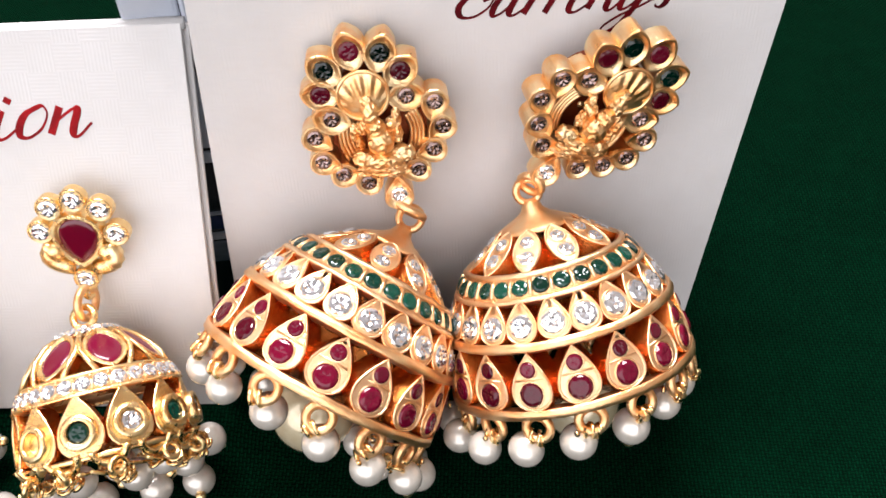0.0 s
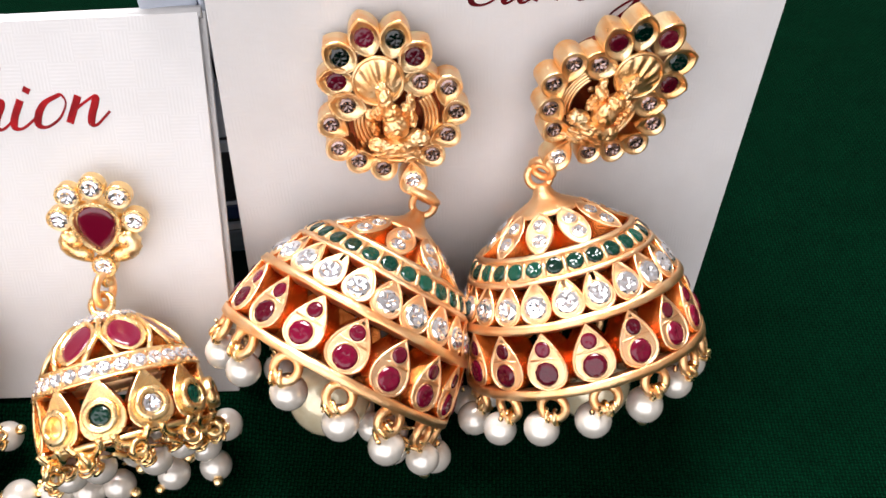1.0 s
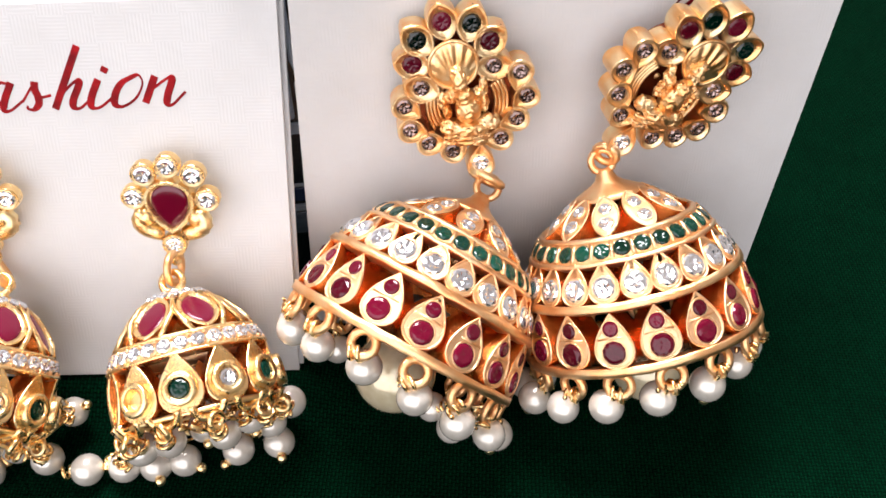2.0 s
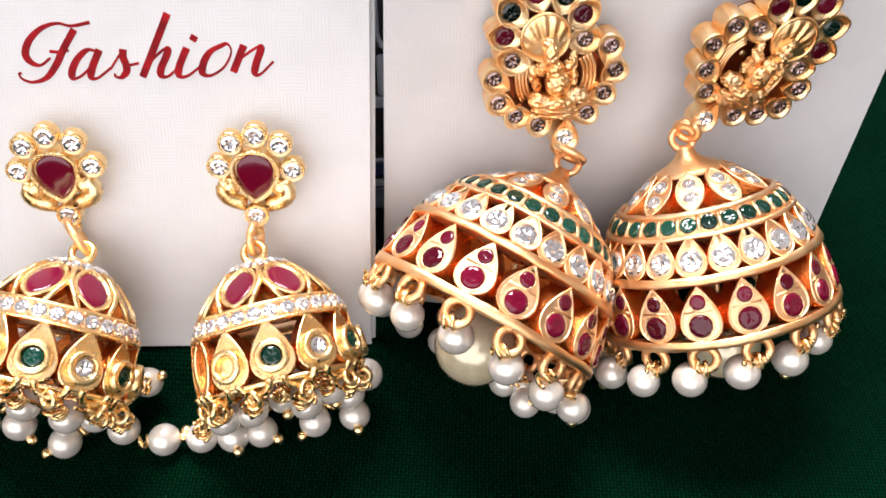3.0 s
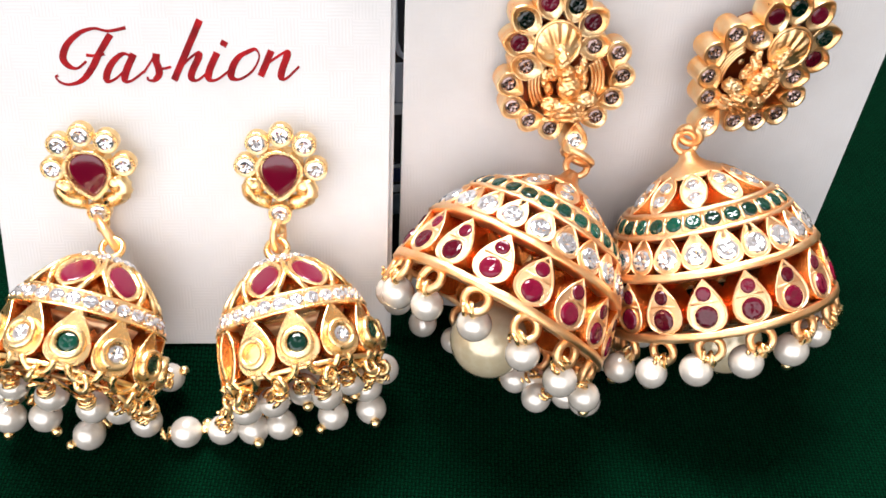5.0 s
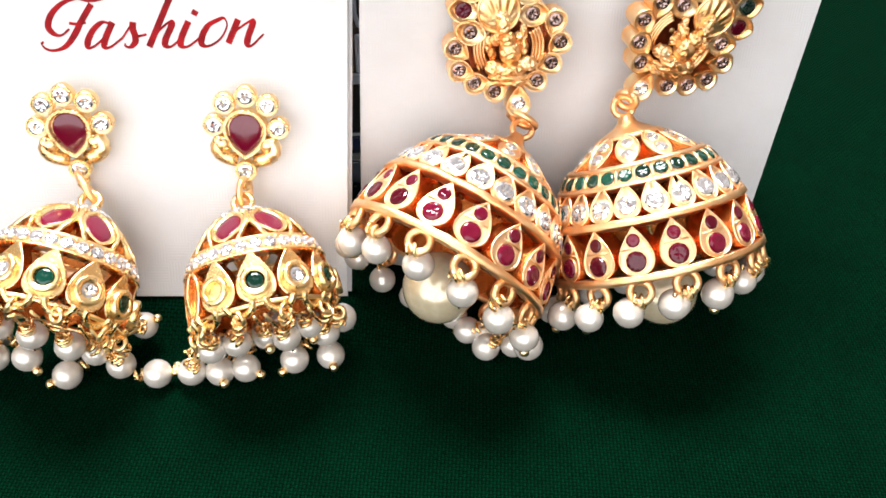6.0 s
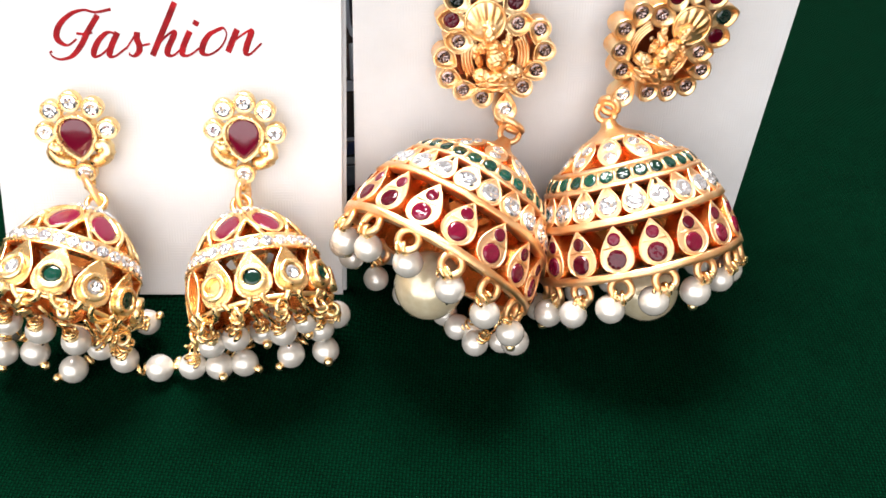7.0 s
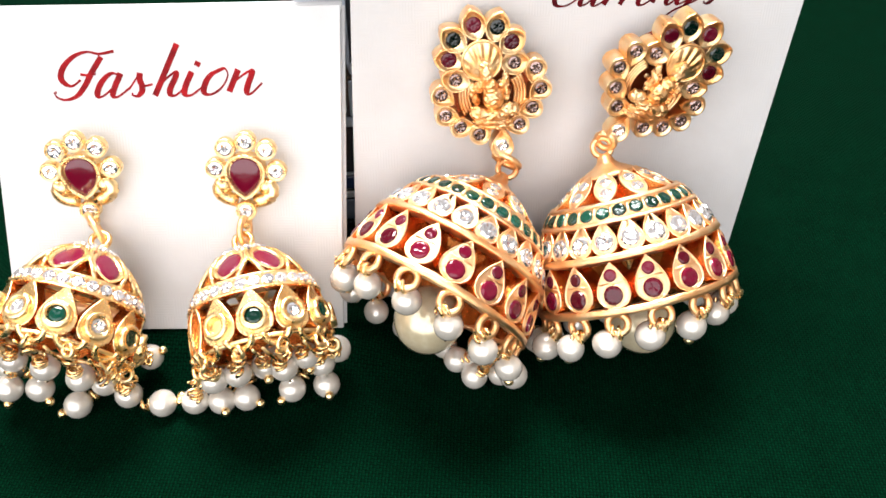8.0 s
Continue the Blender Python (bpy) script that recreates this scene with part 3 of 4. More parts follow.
def large_dome(owner, centre, down, az_ruby, az_clear, az_green, az_leaf, az_loop, loops, swing, inner, inner_at):
    m = dome_frame(centre, down)
    dome = part("dome", lathe("dome", band_profile(16.0, -0.25, 15.95, 0.95, 1.3), wob=0.14), GOLD, owner, m, "pierced satin gold bell dome set with stones")
    part("band", lathe("band", band_profile(14.95, 7.75, 14.5, 8.8, 1.2), wob=0.14), GOLD, dome, m)
    part("band", lathe("band", band_profile(12.45, 12.95, 12.1, 13.45, 1.1), wob=0.14), GOLD_PALE, dome, m)
    part("band", lathe("band", band_profile(10.45, 15.5, 9.95, 16.0, 1.1), wob=0.14), GOLD_PALE, dome, m)
    part("gallery", lathe("gallery", [(12.05, 13.4), (10.4, 15.55), (9.5, 15.0), (11.1, 12.95)]), GOLD_PALE, dome, m)
    part("crown", lathe("crown", [(4.9, 19.45), (4.3, 19.95), (3.2, 20.5), (2.2, 21.0), (1.5, 21.6), (1.15, 22.4), (0.9, 22.9), (0.4, 22.9), (0.3, 21.2), (1.2, 20.3), (2.7, 19.8), (4.0, 19.1)]), GOLD, dome, m)
    for i in range(17):
        f = on_dome(m, az_ruby + 360 / 17 * i, 16.0, 0.9, 14.85, 7.8, 0.5)
        part("drop_plate", TEAR_BIG, GOLD_PALE, dome, f @ uneven())
        part("bridge", BRIDGE, GOLD_PALE, dome, f @ Matrix.Translation((0, 0.2, -0.06)))
        for dy, r in ((-1.55, 1.5), (1.42, 1.02)):
            part("bezel", BEZEL[r], GOLD_PALE, dome, f @ Matrix.Translation((0, dy, -0.06)))
            stone_at(r, RUBY, dome, f @ Matrix.Translation((0, dy, -0.06)))
    for i in range(22):
        f = on_dome(m, az_clear + 360 / 22 * i, 14.45, 8.7, 12.35, 13.3, 0.52)
        part("drop_plate", TEAR_CZ, GOLD_PALE, dome, f @ uneven())
        part("bezel", BEZEL[1.52], GOLD_PALE, dome, f @ Matrix.Translation((0, -0.62, -0.04)))
        stone_at(1.52, CLEAR, dome, f @ Matrix.Translation((0, -0.62, 0.0)))
    for i in range(28):
        f = on_dome(m, az_green + 360 / 28 * i, 12.1, 13.45, 10.4, 15.6, 0.5)
        stone_at(1.12, EMERALD, dome, f @ Matrix.Translation((0, 0, 0.02)))
        g = on_dome(m, az_green + 360 / 28 * (i + 0.5), 12.1, 13.35, 10.4, 15.7, 0.5)
        part("divider", DIVIDER, GOLD_PALE, dome, g @ Matrix.Translation((0, 0, 0.04)))
    for i in range(10):
        f = on_dome(m, az_leaf + 36 * i, 9.95, 15.8, 4.35, 20.05, 0.5)
        part("leaf_plate", ALMOND_TOP, GOLD_PALE, dome, f @ uneven())
        for dy, r in ((-1.15, 1.05), (1.3, 0.95)):
            part("bezel", BEZEL[r], GOLD_PALE, dome, f @ Matrix.Translation((0, dy, -0.04)))
            stone_at(r, CLEAR, dome, f @ Matrix.Translation((0, dy, 0.0)))
    for i in range(loops):
        a = radians(az_loop + 360 / loops * i)
        out = m.to_3x3() @ Vector((math.cos(a), math.sin(a), 0))
        at = m @ Vector((15.3 * math.cos(a), 15.3 * math.sin(a), -1.5))
        drop = part("eyelet", EYE_ME, GOLD, owner, basis(m.to_3x3() @ Vector((-math.sin(a), math.cos(a), 0)), m.to_3x3() @ Vector((0, 0, 1)), out, at))
        low = at + m.to_3x3() @ Vector((0, 0, -1.35))
        link = low + Vector((0, 0, -0.4))
        sway = Vector(swing) + Vector((random.uniform(-0.4, 0.4), random.uniform(-0.4, 0.3), 0))
        side = Vector((math.cos(a + 0.9), math.sin(a + 0.9), 0.15)).normalized()
        up = Vector((0, 0, 1))
        part("wire_link", LINK_ME, GOLD_SHINY, drop, basis(side, up, side.cross(up), link))
        part("wire_curl", CURL_ME, GOLD_SHINY, drop, Matrix.Translation(low) @ Matrix.Rotation(a, 4, "Z") @ Matrix.Rotation(radians(90) + random.uniform(-0.3, 0.3), 4, "X") @ Matrix.Rotation(random.uniform(0, 6), 4, "Z"))
        c = link + (Vector((0, 0, -2.4)) + sway).normalized() * 2.5
        floor_z = rest(c.x, c.y) + 2.2
        if c.z < floor_z:
            reach = math.sqrt(max(0.0, 2.7 ** 2 - max(0.0, link.z - floor_z) ** 2))
            c = Vector((link.x + random.uniform(-0.6, 0.6), link.y - reach - max(0.0, floor_z - link.z) * 0.6, floor_z))
        pearl_at(c, drop, (random.uniform(-0.25, 0.25), random.uniform(-0.3, 0.3)), random.random() < 0.4)
    core = part("inner_pearl", ball("inner_pearl", inner, 0.12, 40, 24), PEARL_CREAM, owner, m @ Matrix.Translation(inner_at), "large cream pearl hanging inside the dome")
    part("wire_pin", tube("wire_pin", [tuple(Vector(inner_at) + Vector((0, 0, 2))), (inner_at[0] * 0.5, inner_at[1] * 0.5, 12), (0, 0, 21)], 0.4), GOLD_SHINY, core, m)
    part("top_loop", ring_mesh("top_loop", 1.5, 0.5, 24, 8), GOLD, owner, m @ Matrix.Translation((0, 0, 24.0)) @ Matrix.Rotation(radians(90), 4, "X"))
    return m @ Vector((0, 0, 24.8))


DIVIDER = tube("divider", [(0, -1.05, 0.0), (0, 0, 0.02), (0, 1.05, 0.0)], 0.3)

# places of the petals of the large stud in its own plane: right, up, kind
PETALS = [(-7.7, 4.9, "r"), (-7.0, 7.9, "g"), (-4.0, 10.0, "r"), (-0.5, 9.6, "g"), (1.7, 7.4, "r"),
          (2.2, 4.2, "c"), (5.5, 3.3, "o"), (6.4, 0.1, "o"), (5.2, -2.9, "o"), (3.2, -5.5, "o"),
          (-3.0, -7.0, "o"), (-6.0, -5.7, "o"), (-8.3, -3.7, "o"), (-8.9, -0.5, "o"), (-6.7, 1.8, "c")]
PETAL_POINT = bowl("petal", almond(3.8, 4.8, 36, 0.45), 3.4, 0.42)
PETAL_DROP = bowl("petal", tear(3.35, 4.1, 36, 0.7), 3.4, 0.42)
PETAL_SEED = bowl("petal", tear(3.8, 5.0, 36, 0.9), 2.4, 0.42)


def figurine_mesh():
    """A seated figure in relief, as plain rounded masses in one mesh."""
    bm = bmesh.new()
    lumps = [(-2.15, 2.9, 1.2, 0.95, 1.5, 1.1), (-2.45, 4.2, 0.9, 0.7, 0.9, 0.8), (-1.6, 0.9, 1.3, 1.15, 1.3, 1.2), (-1.1, -0.9, 1.2, 1.6, 1.7, 1.4),
             (-3.1, 0.9, 0.7, 0.7, 1.0, 0.7), (-4.1, 0.2, 0.5, 0.6, 1.3, 0.6), (-3.6, -1.3, 0.6, 0.55, 1.0, 0.6), (0.2, 1.0, 0.7, 0.7, 0.9, 0.7), (0.8, 1.9, 0.5, 0.55, 1.2, 0.6), (0.9, -0.3, 0.7, 0.6, 1.2, 0.7),
             (-3.2, -3.2, 0.8, 1.5, 1.1, 1.0), (1.4, -2.7, 0.9, 1.6, 1.1, 1.0), (-0.9, -3.4, 1.3, 2.4, 1.0, 1.1), (-1.1, -4.6, 0.6, 3.0, 0.8, 1.0), (-0.9, -5.6, 0.1, 3.4, 0.6, 0.9)]
    for x, y, z, a, b, c in lumps:
        bmesh.ops.create_icosphere(bm, subdivisions=4, radius=1.0, matrix=Matrix.Translation((x, y, z)) @ Matrix.Diagonal((a, b, c, 1)))
    for v in bm.verts:
        p = v.co.copy()
        v.co += Vector((noise.noise(p * 1.3), noise.noise(p * 1.3 + Vector((5, 0, 0))), noise.noise(p * 1.5))) * 0.16
        v.co += Vector((noise.noise(p * 3.4), noise.noise(p * 3.4 + Vector((3, 1, 0))), noise.noise(p * 3.1))) * 0.2
        v.co += Vector((noise.noise(p * 8.0), noise.noise(p * 8.0 + Vector((3, 1, 0))), noise.noise(p * 7.3))) * 0.1
        v.co.z += 0.1 * math.sin(p.y * 6.0 + 2.0 * math.sin(p.x * 1.7))
    return mesh_of("figurine", bm, True)


FIGURINE = figurine_mesh()


def halo_mesh():
    """A round shell with ribs fanning from its lower edge."""
    bm = bmesh.new()
    rings = []
    for k in range(9):
        r = 2.95 * k / 8 + 0.02
        ring = []
        for i in range(60):
            a = 2 * math.pi * i / 60
            x, y = r * math.cos(a), r * math.sin(a)
            fan = math.atan2(x, y + 3.2)
            z = 0.65 * math.sqrt(max(0.0, 1 - (r / 3.1) ** 2)) + 0.13 * math.cos(fan * 24) * max(0.0, min(1, (y + 3) / 2)) * min(1.0, (2.95 - r) * 2.5)
            ring.append(bm.verts.new((x, y, z)))
        rings.append(ring)
    for a, b in zip(rings, rings[1:]):
        for i in range(60):
            bm.faces.new((a[i], b[i], b[(i + 1) % 60], a[(i + 1) % 60]))
    return mesh_of("halo", bm, True)


HALO = halo_mesh()


def large_stud(owner, m, mirrored, card_gap):
    s = -1 if mirrored else 1
    base = [(-1.2 * s + (6.7 * math.cos(a)), 0.4 + 7.3 * math.sin(a)) for a in (2 * math.pi * i / 40 for i in range(40))]
    stud = part("stud", plate("stud", base, 1.0), VOID_GOLD, owner, m @ Matrix.Translation((0, 0, -3.0)), "gold flower stud with a seated figure in relief")
    for u, v, kind in PETALS:
        u *= s
        d = Vector((u - (-1.2 * s), v - 0.0))
        if v > 4:
            d = Vector((u - (-2.5 * s), v - 4.0))
        turn = math.atan2(d.y, d.x) - math.pi / 2
        f = m @ Matrix.Translation((u, v, random.uniform(-0.15, 0.1))) @ Matrix.Rotation(turn + (random.uniform(-0.25, 0.25) if kind == "o" else 0), 4, "Z")
        shape = PETAL_POINT if kind in "rgc" else PETAL_DROP
        if kind == "o":
            f = f @ Matrix.Rotation(math.pi + 0.75 * (1 if d.x > 0 else -1), 4, "Z") @ Matrix.Translation((0, 0.45, 0))
        part("petal", shape, GOLD_CAST, stud, f)
        mat = {"r": RUBY, "g": EMERALD_DEEP, "c": SMOKY, "o": SMOKY}[kind]
        stone_at(1.28 if kind in "rg" else 1.12, mat, stud, f @ Matrix.Translation((0, -0.45 if kind == "o" else 0, -0.42)))
    f = m @ Matrix.Translation((0.6 * s, -8.5, 0.0))
    part("petal", PETAL_SEED, GOLD_CAST, stud, f)
    stone_at(1.2, CLEAR, stud, f @ Matrix.Translation((0, -0.4, -0.3)))
    tilt = Matrix.Rotation(radians(10 * s), 4, "Z")
    part("halo", HALO, GOLD_CAST, stud, m @ Matrix.Translation((-2.8 * s, 4.8, -0.15)) @ tilt)
    part("halo_rim", ring_mesh("halo_rim", 2.95, 0.24, 40, 8), GOLD_CAST, stud, m @ Matrix.Translation((-2.8 * s, 4.8, 0.1)))
    part("figurine", FIGURINE, GOLD_CAST, stud, m @ Matrix.Translation((0, 0, -0.5)) @ Matrix.Diagonal((s, 1, 1, 1)), "small seated figure in relief")
    for k in range(4):
        for st in (150, -30):
            part("rib_arc", ring_mesh("rib_arc", 3.95 + 0.5 * k, 0.28, 16, 6, 0.92, st - 12, 78), GOLD_CAST, stud, m @ Matrix.Translation((-1.0 * s, -0.9, -1.5 + 0.1 * k)))
    part("post", tube("post", [(0, 0, -2.8), (0, 0, -card_gap / 2), (0, 0, -card_gap - 1.0)], 0.45), GOLD_SHINY, stud, m)
    return m @ Vector((0.9 * s, -10.9, -0.6))


def chain_between(owner, a, b):
    """A jump ring from the stud's tip to the loop of the dome."""
    mid, d = (a + b) / 2, (b - a)
    y = d.normalized()
    x = y.cross(Vector((0.5, 0.8, 0.2))).normalized()
    part("jump_ring", ring_mesh("jump_ring", d.length / 2 + 0.6, 0.55, 24, 8, 0.95), GOLD, owner, basis(x, y, x.cross(y), mid))


def ground_strand(owner, centre, down, az, at):
    """A wire from the rim down to a pearl that lies on the cloth."""
    m = dome_frame(centre, down)
    a = radians(az)
    top, p = m @ Vector((15.4 * math.cos(a), 15.4 * math.sin(a), -0.6)), Vector(at)
    d = (top - p).normalized()
    x = d.cross(Vector((0.2, 0.9, 0.1))).normalized()
    f = basis(x, d.cross(x), d, p)
    tie = part("wire_tie", tube("wire_tie", [tuple(top), tuple(top.lerp(p, 0.5) + Vector((0.3, -0.4, 0.3))), tuple(p + d * 1.7)], 0.24), GOLD_SHINY, owner)
    part("pearl", PEARL_ME, PEARL, tie, f)
    part("wire_curl", CURL_ME, GOLD_SHINY, tie, f @ Matrix.Translation((0, 0, 2.4)))
    part("end_cap", CAP_ME, GOLD_SHINY, tie, f @ Matrix.Translation((0, 0, -2.4)))


def large_earring(label, stud_m, mirrored, gap, *dome, ground=()):
    owner = thing("earring", stud_m.translation, label, "earring", "large earrings")
    tip = large_stud(owner, stud_m, mirrored, gap)
    top = large_dome(owner, *dome)
    for az, at in ground:
        ground_strand(owner, dome[0], dome[1], az, at)
    chain_between(owner, tip, top)


random.seed(3)
large_earring("large gold bell earring with rubies and pearls, tilted against its twin",
              card_frame((14.4, 9.2, 43.1), 12, 8, 0), False, 6.5,
              (5.43, -8.27, 16.21), (-0.451, -0.71, -0.541), -144.1, -140.1, -147.2, -120.4, -126.0, 14, (0.2, 0.0, 0), 5.4, (1.0, 0.6, -3.5),
              ground=((-8, (12.3, -11.7, 2.2)), (-2, (16.9, -10.4, 2.2)), (6, (9.3, -8.3, 2.2))))
large_earring("large gold bell earring with rubies and pearls, stud turned aside",
              card_frame((37.84, 11.9, 43.69), 4.4, 13.35, -27.25), True, 6.5,
              (37.89, -2.31, 13.65), (0.276, -0.546, -0.791), -131.0, -142.8, -134.9, -141.4, -111.5, 15, (-1.6, 0.0, 0), 5.2, (0, 0, -5.0))


# ---- the small pair: open domes with ruby leaves and doubled pearl strands ----
SMALL_POINT = plate("point_plate", tear(5.9, 7.6, 24, 1.2), 2.0)
SMALL_OPEN = cup("point_plate", almond(4.6, 7.8), 1.4, 0.6, 1.1)
SMALL_LEAF = cup("leaf_plate", almond(5.1, 7.2), 1.8, 0.42, 0.3)
LEAF_STONE = cabochon("gemstone", almond(3.9, 5.7), 0.28)
SMALL_BEZEL = lathe("bezel", [(2.15, -1.4), (2.1, 0.45), (1.95, 0.68), (1.5, 0.74), (1.28, 0.62), (1.24, 0.35), (1.24, -0.5)], 24)
ARCH = ring_mesh("arch", 1.9, 0.55, 18, 8, 1.0, 0, 180)


def small_dome(owner, centre, down, az_gem, az_row, az_leaf, kinds):
    m = dome_frame(centre, down)
    dome = part("dome", lathe("dome", band_profile(10.15, 4.1, 9.95, 4.5, 1.0)), GOLD_SHINY, owner, m, "pierced polished gold dome with a row of crystals")
    part("band", lathe("band", band_profile(9.05, 6.4, 8.75, 6.8, 1.0)), GOLD_SHINY, dome, m)
    part("gallery", lathe("gallery", [(9.85, 4.45), (9.0, 6.45), (8.2, 6.1), (9.05, 4.1)]), GOLD_PALE, dome, m)
    part("rim", lathe("rim", band_profile(10.25, -3.3, 10.35, -2.7, 0.9)), GOLD_SHINY, dome, m)
    part("crown", lathe("crown", [(4.1, 11.9), (3.4, 12.6), (2.2, 13.1), (1.1, 13.4), (0.4, 13.5), (0.3, 12.6), (1.6, 12.1), (3.2, 11.5)], 48), GOLD_SHINY, dome, m)
    for i in range(29):
        f = on_dome(m, az_row + 360 / 29 * i, 9.9, 4.4, 9.0, 6.5, 0.5)
        stone_at(0.98, CLEAR, dome, f @ Matrix.Translation((0, 0, 0.1)))
        g = on_dome(m, az_row + 360 / 29 * (i + 0.5), 9.9, 4.4, 9.0, 6.5, 0.5)
        for dy in (-0.8, 0.8):
            part("prong", PRONG, GOLD_PALE, dome, g @ Matrix.Translation((0, dy, 0.12)))
    for i in range(15):
        f = on_dome(m, 24 * i, 4.25, 11.8, 2.9, 12.9, 0.5)
        stone_at(0.72, CLEAR, dome, f @ Matrix.Translation((0, 0, 0.2)))
    for i in range(12):
        f = on_dome(m, az_gem + 30 * i, 10.75, -2.7, 10.1, 4.5, 0.5)
        kind = kinds[i % len(kinds)]
        part("point_plate", SMALL_OPEN if kind == "o" else SMALL_POINT, GOLD_SHINY, dome, f)
        g = f @ Matrix.Translation((0, -0.95, 0.3))
        if kind != "o":
            part("bezel", SMALL_BEZEL, GOLD_SHINY, dome, g)
        if kind not in "-o":
            stone_at(1.26, CLEAR if kind == "c" else EMERALD, dome, g @ Matrix.Translation((0, 0, 0.2)))
        h = on_dome(m, az_gem + 30 * i + 15, 10.5, -2.6, 10.4, -1.2, 0.2)
        part("arch", ARCH, GOLD_SHINY, dome, h @ Matrix.Rotation(radians(180), 4, "Z") @ Matrix.Rotation(radians(-35), 4, "X"))
    for i in range(7):
        f = on_dome(m, az_leaf + 360 / 7 * i, 8.85, 6.7, 4.0, 12.2, 0.5)
        part("leaf_plate", SMALL_LEAF, GOLD_SHINY, dome, f @ Matrix.Translation((0, 0, 0.3)))
        for k, side in ((0.5, -13.0), (0.5, 13.0)):
            a = radians(az_leaf + 360 / 7 * (i + k))
            run = [(8.75, 6.7, side), (8.2, 8.1, side * 0.6), (7.3, 9.5, side * 0.15), (5.7, 11.1, 0.0), (4.1, 12.0, 0.0)]
            pts = [(r * math.cos(a + radians(t)), r * math.sin(a + radians(t)), h) for r, h, t in run]
            part("lattice_rib", tube("lattice_rib", pts, 0.36), GOLD_SHINY, dome, m)
        part("gemstone", LEAF_STONE, RUBY_FLAT, dome, f @ Matrix.Translation((0, 0, 0.05)), "pink-red flat leaf stone")
    for i in range(10):
        a = radians(az_gem + 36 * i + 12 + random.uniform(-4, 4))
        at = m @ Vector((10.3 * math.cos(a), 10.3 * math.sin(a), -4.3 + random.uniform(-0.3, 0.2)))
        side = m.to_3x3() @ Vector((-math.sin(a), math.cos(a), 0))
        out = m.to_3x3() @ Vector((math.cos(a), math.sin(a), 0))
        part("eyelet", SMALL_EYE, GOLD_SHINY, dome, basis(side, m.to_3x3() @ Vector((0, 0, 1)), out, at) @ Matrix.Rotation(random.uniform(-1.3, 1.3), 4, "Y") @ Matrix.Rotation(random.uniform(-0.5, 0.5), 4, "X"))
        part("wire_curl", CURL_ME, GOLD_SHINY, owner, Matrix.Translation(at + Vector((0, -0.2, -1.7))) @ Matrix.Rotation(random.uniform(0, 6), 4, "Z") @ Matrix.Rotation(random.uniform(0.2, 1.2), 4, "X"))
    part("top_loop", ring_mesh("top_loop", 1.4, 0.5, 22, 8), GOLD_SHINY, owner, m @ Matrix.Translation((0, 0, 14.5)) @ Matrix.Rotation(radians(80), 4, "X"))
    return m @ Vector((0, 0, 15.2)), m


PRONG = ball("prong", 0.26, 0, 8, 5)
SMALL_EYE = ring_mesh("eyelet", 0.95, 0.36, 18, 7)
ROUND_CUP = cup("petal", disc(1.62, 22), 1.5, 0.2, 0.4, False)
PEAR = cabochon("gemstone", [(x, -y) for x, y in reversed(tear(4.5, 6.1, 30, 0.55))], 0.16)
PEAR_SEAT = cup("seat", [(x, -y) for x, y in reversed(tear(6.1, 7.5, 30, 0.55))], 2.2, 0.42, 0.6, False)


def small_stud(owner, m, gap):
    stud = part("stud", PEAR_SEAT, GOLD_SHINY, owner, m @ Matrix.Translation((0, 0, 0.2)), "gold flower stud round a red pear stone")
    part("gemstone", PEAR, RUBY_DEEP, stud, m @ Matrix.Translation((0, 0, -0.3)), "deep red pear-shaped stone")
    for u, v in ((-4.5, 1.2), (-2.9, 4.5), (0.2, 5.7), (3.3, 4.5), (4.8, 1.1)):
        f = m @ Matrix.Translation((u, v, 0))
        part("petal", ROUND_CUP, GOLD_SHINY, stud, f)
        stone_at(1.3, CLEAR, stud, f @ Matrix.Translation((0, 0, -0.2)))
    f = m @ Matrix.Translation((-0.1, -5.7, 0))
    part("petal", ROUND_CUP, GOLD_SHINY, stud, f)
    stone_at(1.3, CLEAR, stud, f @ Matrix.Translation((0, 0, -0.2)))
    for s in (-1, 1):
        pts = [(s * (0.6 + 3.6 * math.sin(t)), -4.2 + 2.2 * (1 - math.cos(t)) * 0.9, -0.9 + 0.5 * math.sin(t)) for t in (0.2, 0.5, 0.8, 1.1, 1.4, 1.7, 2.0, 2.3)]
        part("scroll", tube("scroll", pts, 1.1, 10), GOLD_SHINY, stud, m)
        part("scroll_end", ball("scroll_end", 1.45, 0, 16, 10), GOLD_SHINY, stud, m @ Matrix.Translation((s * 3.3, -1.6, -0.7)))
    part("post", tube("post", [(0, 0, -1.8), (0, 0, -gap / 2), (0, 0, -gap - 1.5)], 0.45), GOLD_SHINY, stud, m)
    part("bail", ring_mesh("bail", 0.9, 0.4, 20, 8), GOLD_SHINY, stud, m @ Matrix.Translation((-0.1, -7.7, -0.6)) @ Matrix.Rotation(radians(70), 4, "Y"))
    return m @ Vector((-0.1, -8.0, -0.6))


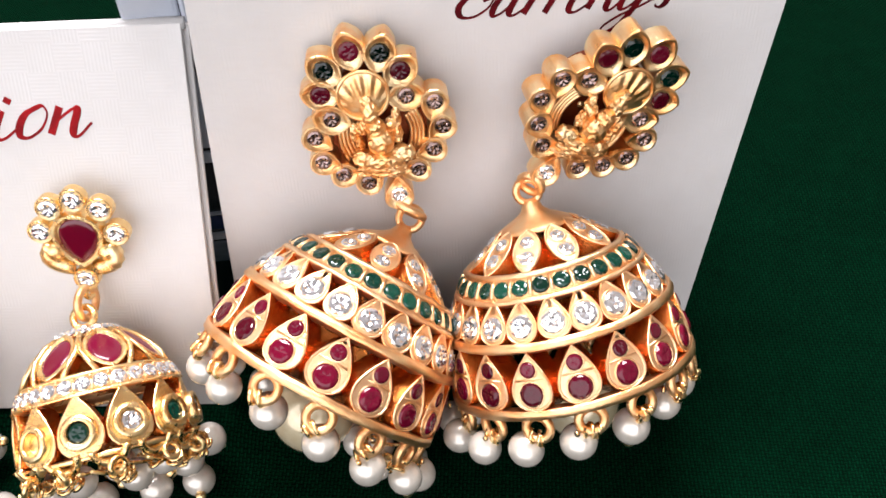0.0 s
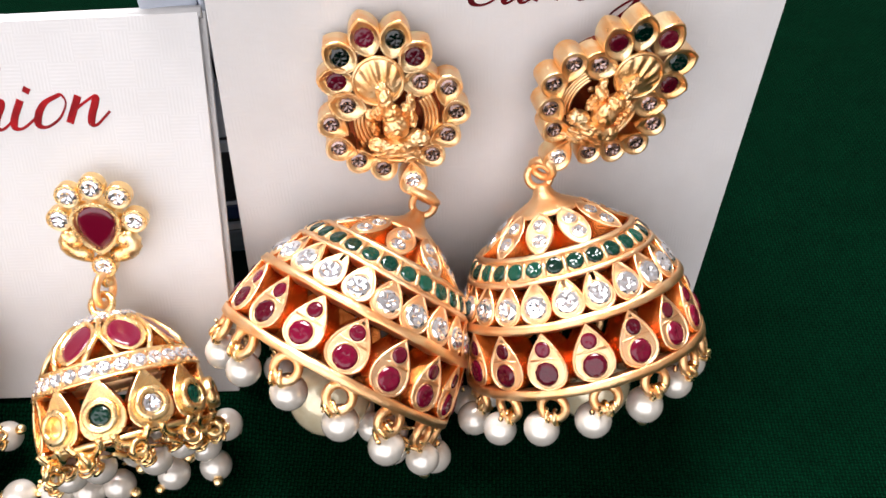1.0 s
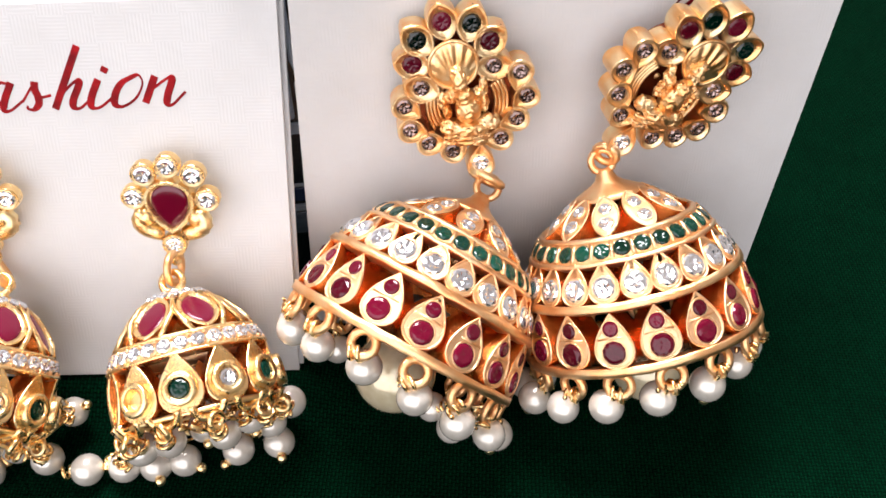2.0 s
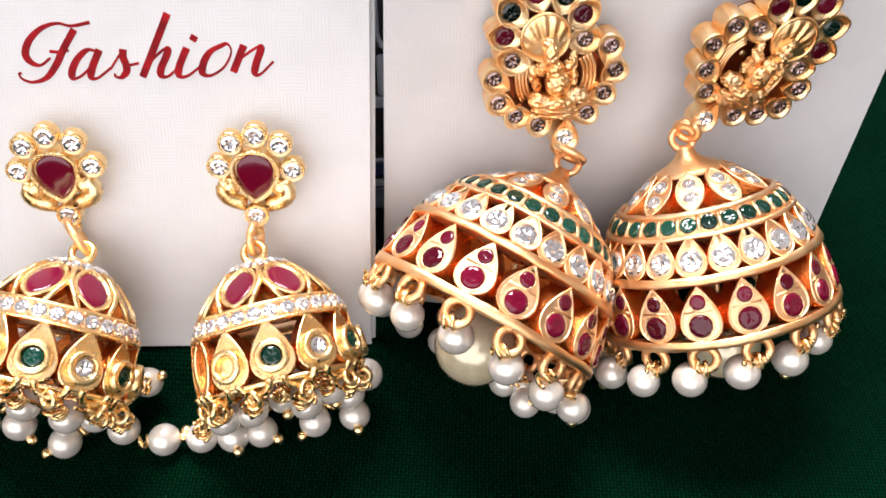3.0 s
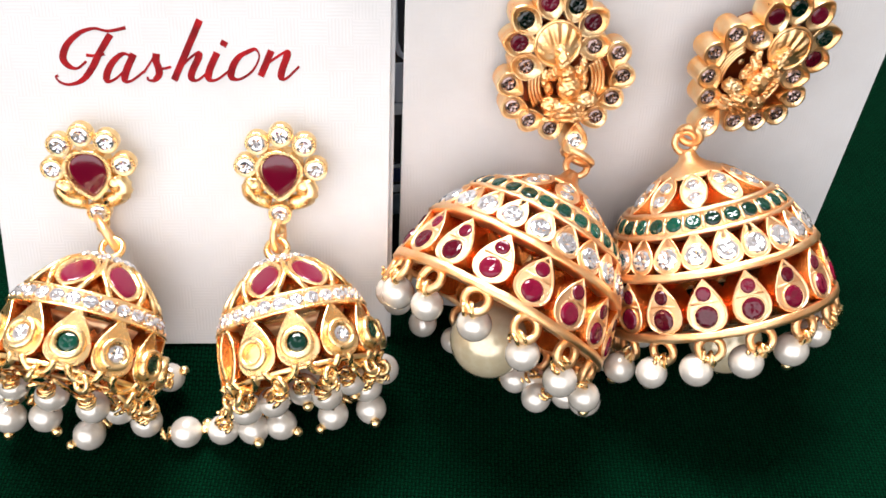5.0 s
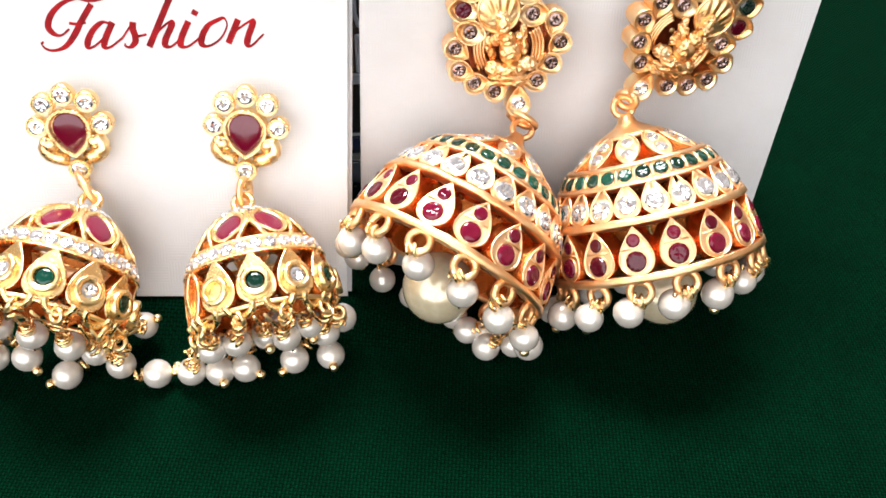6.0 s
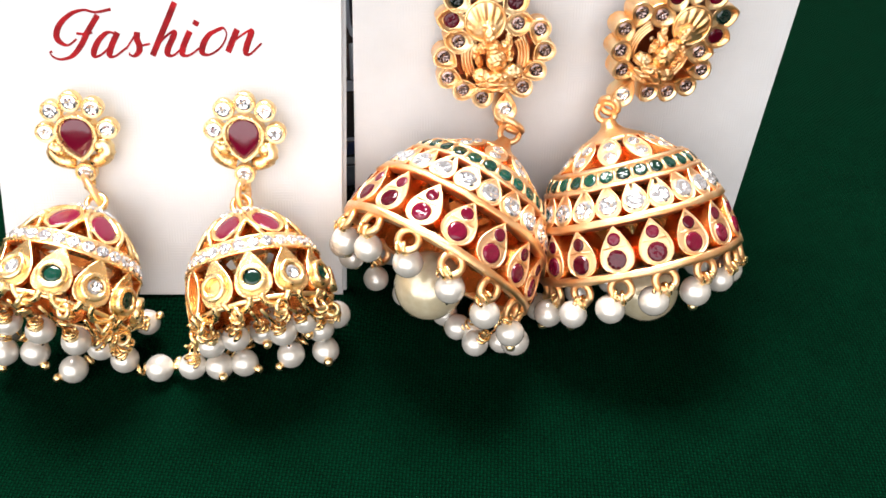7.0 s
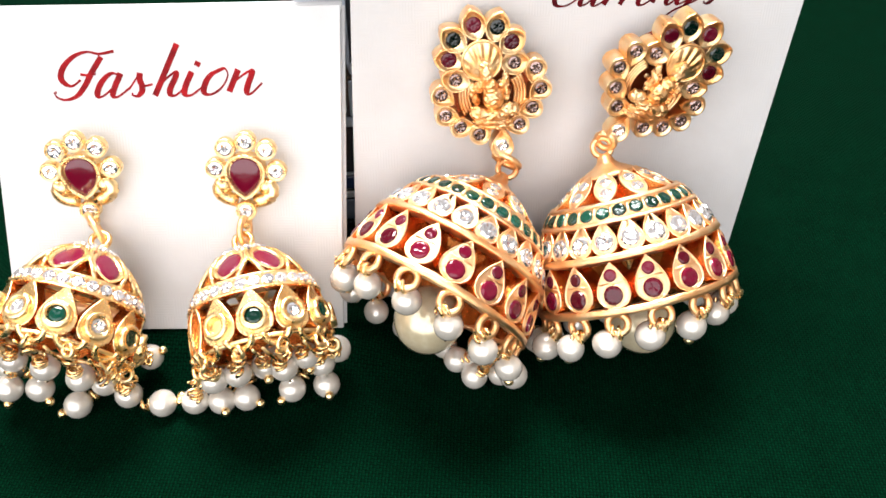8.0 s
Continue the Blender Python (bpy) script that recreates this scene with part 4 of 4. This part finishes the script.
def strand(owner, m, az, upper, lower, end=(0.3, -0.75, -0.2)):
    """Pearls on wire from the rim at an azimuth, the lower one lying on or just above the cloth."""
    a = radians(az)
    at = m @ Vector((10.2 * math.cos(a), 10.2 * math.sin(a), -4.6))
    u = Vector(upper)
    d = (at - u)
    tie = part("wire_tie", tube("wire_tie", [tuple(at), tuple(at * 0.5 + u * 0.5 + Vector((0.3, -0.3, 0.2))), tuple(u + d.normalized() * 1.8)], 0.22), GOLD_SHINY, owner)
    for k in (2.1, 2.9):
        part("wire_curl", CURL_ME, GOLD_SHINY, tie, basis(*(Matrix.Rotation(random.uniform(0, 6), 3, "Z") @ Matrix.Rotation(0.4, 3, "X")).transposed(), u + d.normalized() * k))
    pearl_at(u, tie, (random.uniform(-0.4, 0.4), random.uniform(-0.4, 0.4)))
    last = Vector(lower) if lower else u
    z = -Vector(end).normalized()
    x = z.cross(Vector((0.2, 0.9, 0.1))).normalized()
    mm = basis(x, z.cross(x), z, last)
    if lower:
        part("pearl", PEARL_ME, PEARL, tie, mm)
        part("wire_pin", PIN_ME, GOLD_SHINY, tie, mm)
        part("wire_curl", CURL_ME, GOLD_SHINY, tie, mm @ Matrix.Translation((0, 0, 2.2)))
    part("end_cap", CAP_ME, GOLD_SHINY, tie, mm @ Matrix.Translation((0, 0, -2.55)))


def small_earring(label, stud_m, gap, dome, strands):
    owner = thing("earring", stud_m.translation, label, "earring", "small earrings")
    tip = small_stud(owner, stud_m, gap)
    top, m = small_dome(owner, *dome)
    chain_between(owner, tip, top)
    for ties in strands:
        strand(owner, m, *ties)


small_earring("small gold dome earring with pearl strands and one stone missing", card_frame((-24.56, 1.22, 30.92), 14.9, 4.2, -2.65), 4.6,
              ((-20.79, -14.95, 13.89), (0.286, -0.773, -0.567), -111.8, -113.2, -103.3, "-gcgcgcgcgoo"),
              [(-80, (-16.8, -18.7, 9.8), (-16.6, -16.9, 3.0), (-0.6, -0.8, -0.3)), (-45, (-11.9, -15.0, 7.2), (-11.4, -15.2, 2.5), (0.3, -0.9, 0.0)),
               (-105, (-23.7, -20.1, 9.6), (-23.7, -18.5, 2.3), (0.9, -0.35, -0.1)), (-125, (-27.3, -21.0, 9.0), (-27.4, -19.5, 2.4), (0.4, -0.8, 0.0)),
               (-145, (-31.5, -20.0, 2.6), None, (-0.8, 0.3, 0.0)), (-60, (-13.8, -16.6, 10.6), None, (0.2, -0.3, -0.8)), (-20, (-9.9, -11.6, 7.0), None, (0.3, 0.2, -0.8)),
               (70, (-20.5, -10.5, 4.4), None), (110, (-25.5, -10.5, 4.4), None), (-88, (-20.6, -16.0, 7.2), None)])
small_earring("small gold dome earring with ruby leaves, crystals and spread pearl strands", card_frame((-49.84, -0.46, 30.94), 12.9, 5.7, 3.7), 4.4,
              ((-49.03, -18.3, 15.73), (-0.153, -0.854, -0.497), -103.6, -105.6, -94.0, "cg"),
              [(-100, (-52.8, -21.3, 10.4), (-55.2, -21.0, 5.2), (0.6, -0.5, -0.6)), (-75, (-47.4, -22.0, 9.2), (-49.7, -21.7, 2.4), (-0.7, -0.6, -0.1)),
               (-40, (-45.7, -19.1, 5.0), None, (0.9, -0.2, -0.3)), (-30, (-42.4, -19.3, 2.6), (-36.6, -20.5, 2.3), (0.9, 0.2, 0.0)), (0, (-40.5, -12.8, 4.4), None, (0.8, 0.1, 0.5)),
               (-125, (-58.5, -19.7, 10.1), (-59.7, -21.7, 5.6), (-0.1, -0.5, -0.8)), (-145, (-61.0, -17.6, 6.0), (-63.2, -17.6, 2.4), (-0.7, -0.6, 0.0)), (80, (-47.0, -12.0, 4.6), None)])
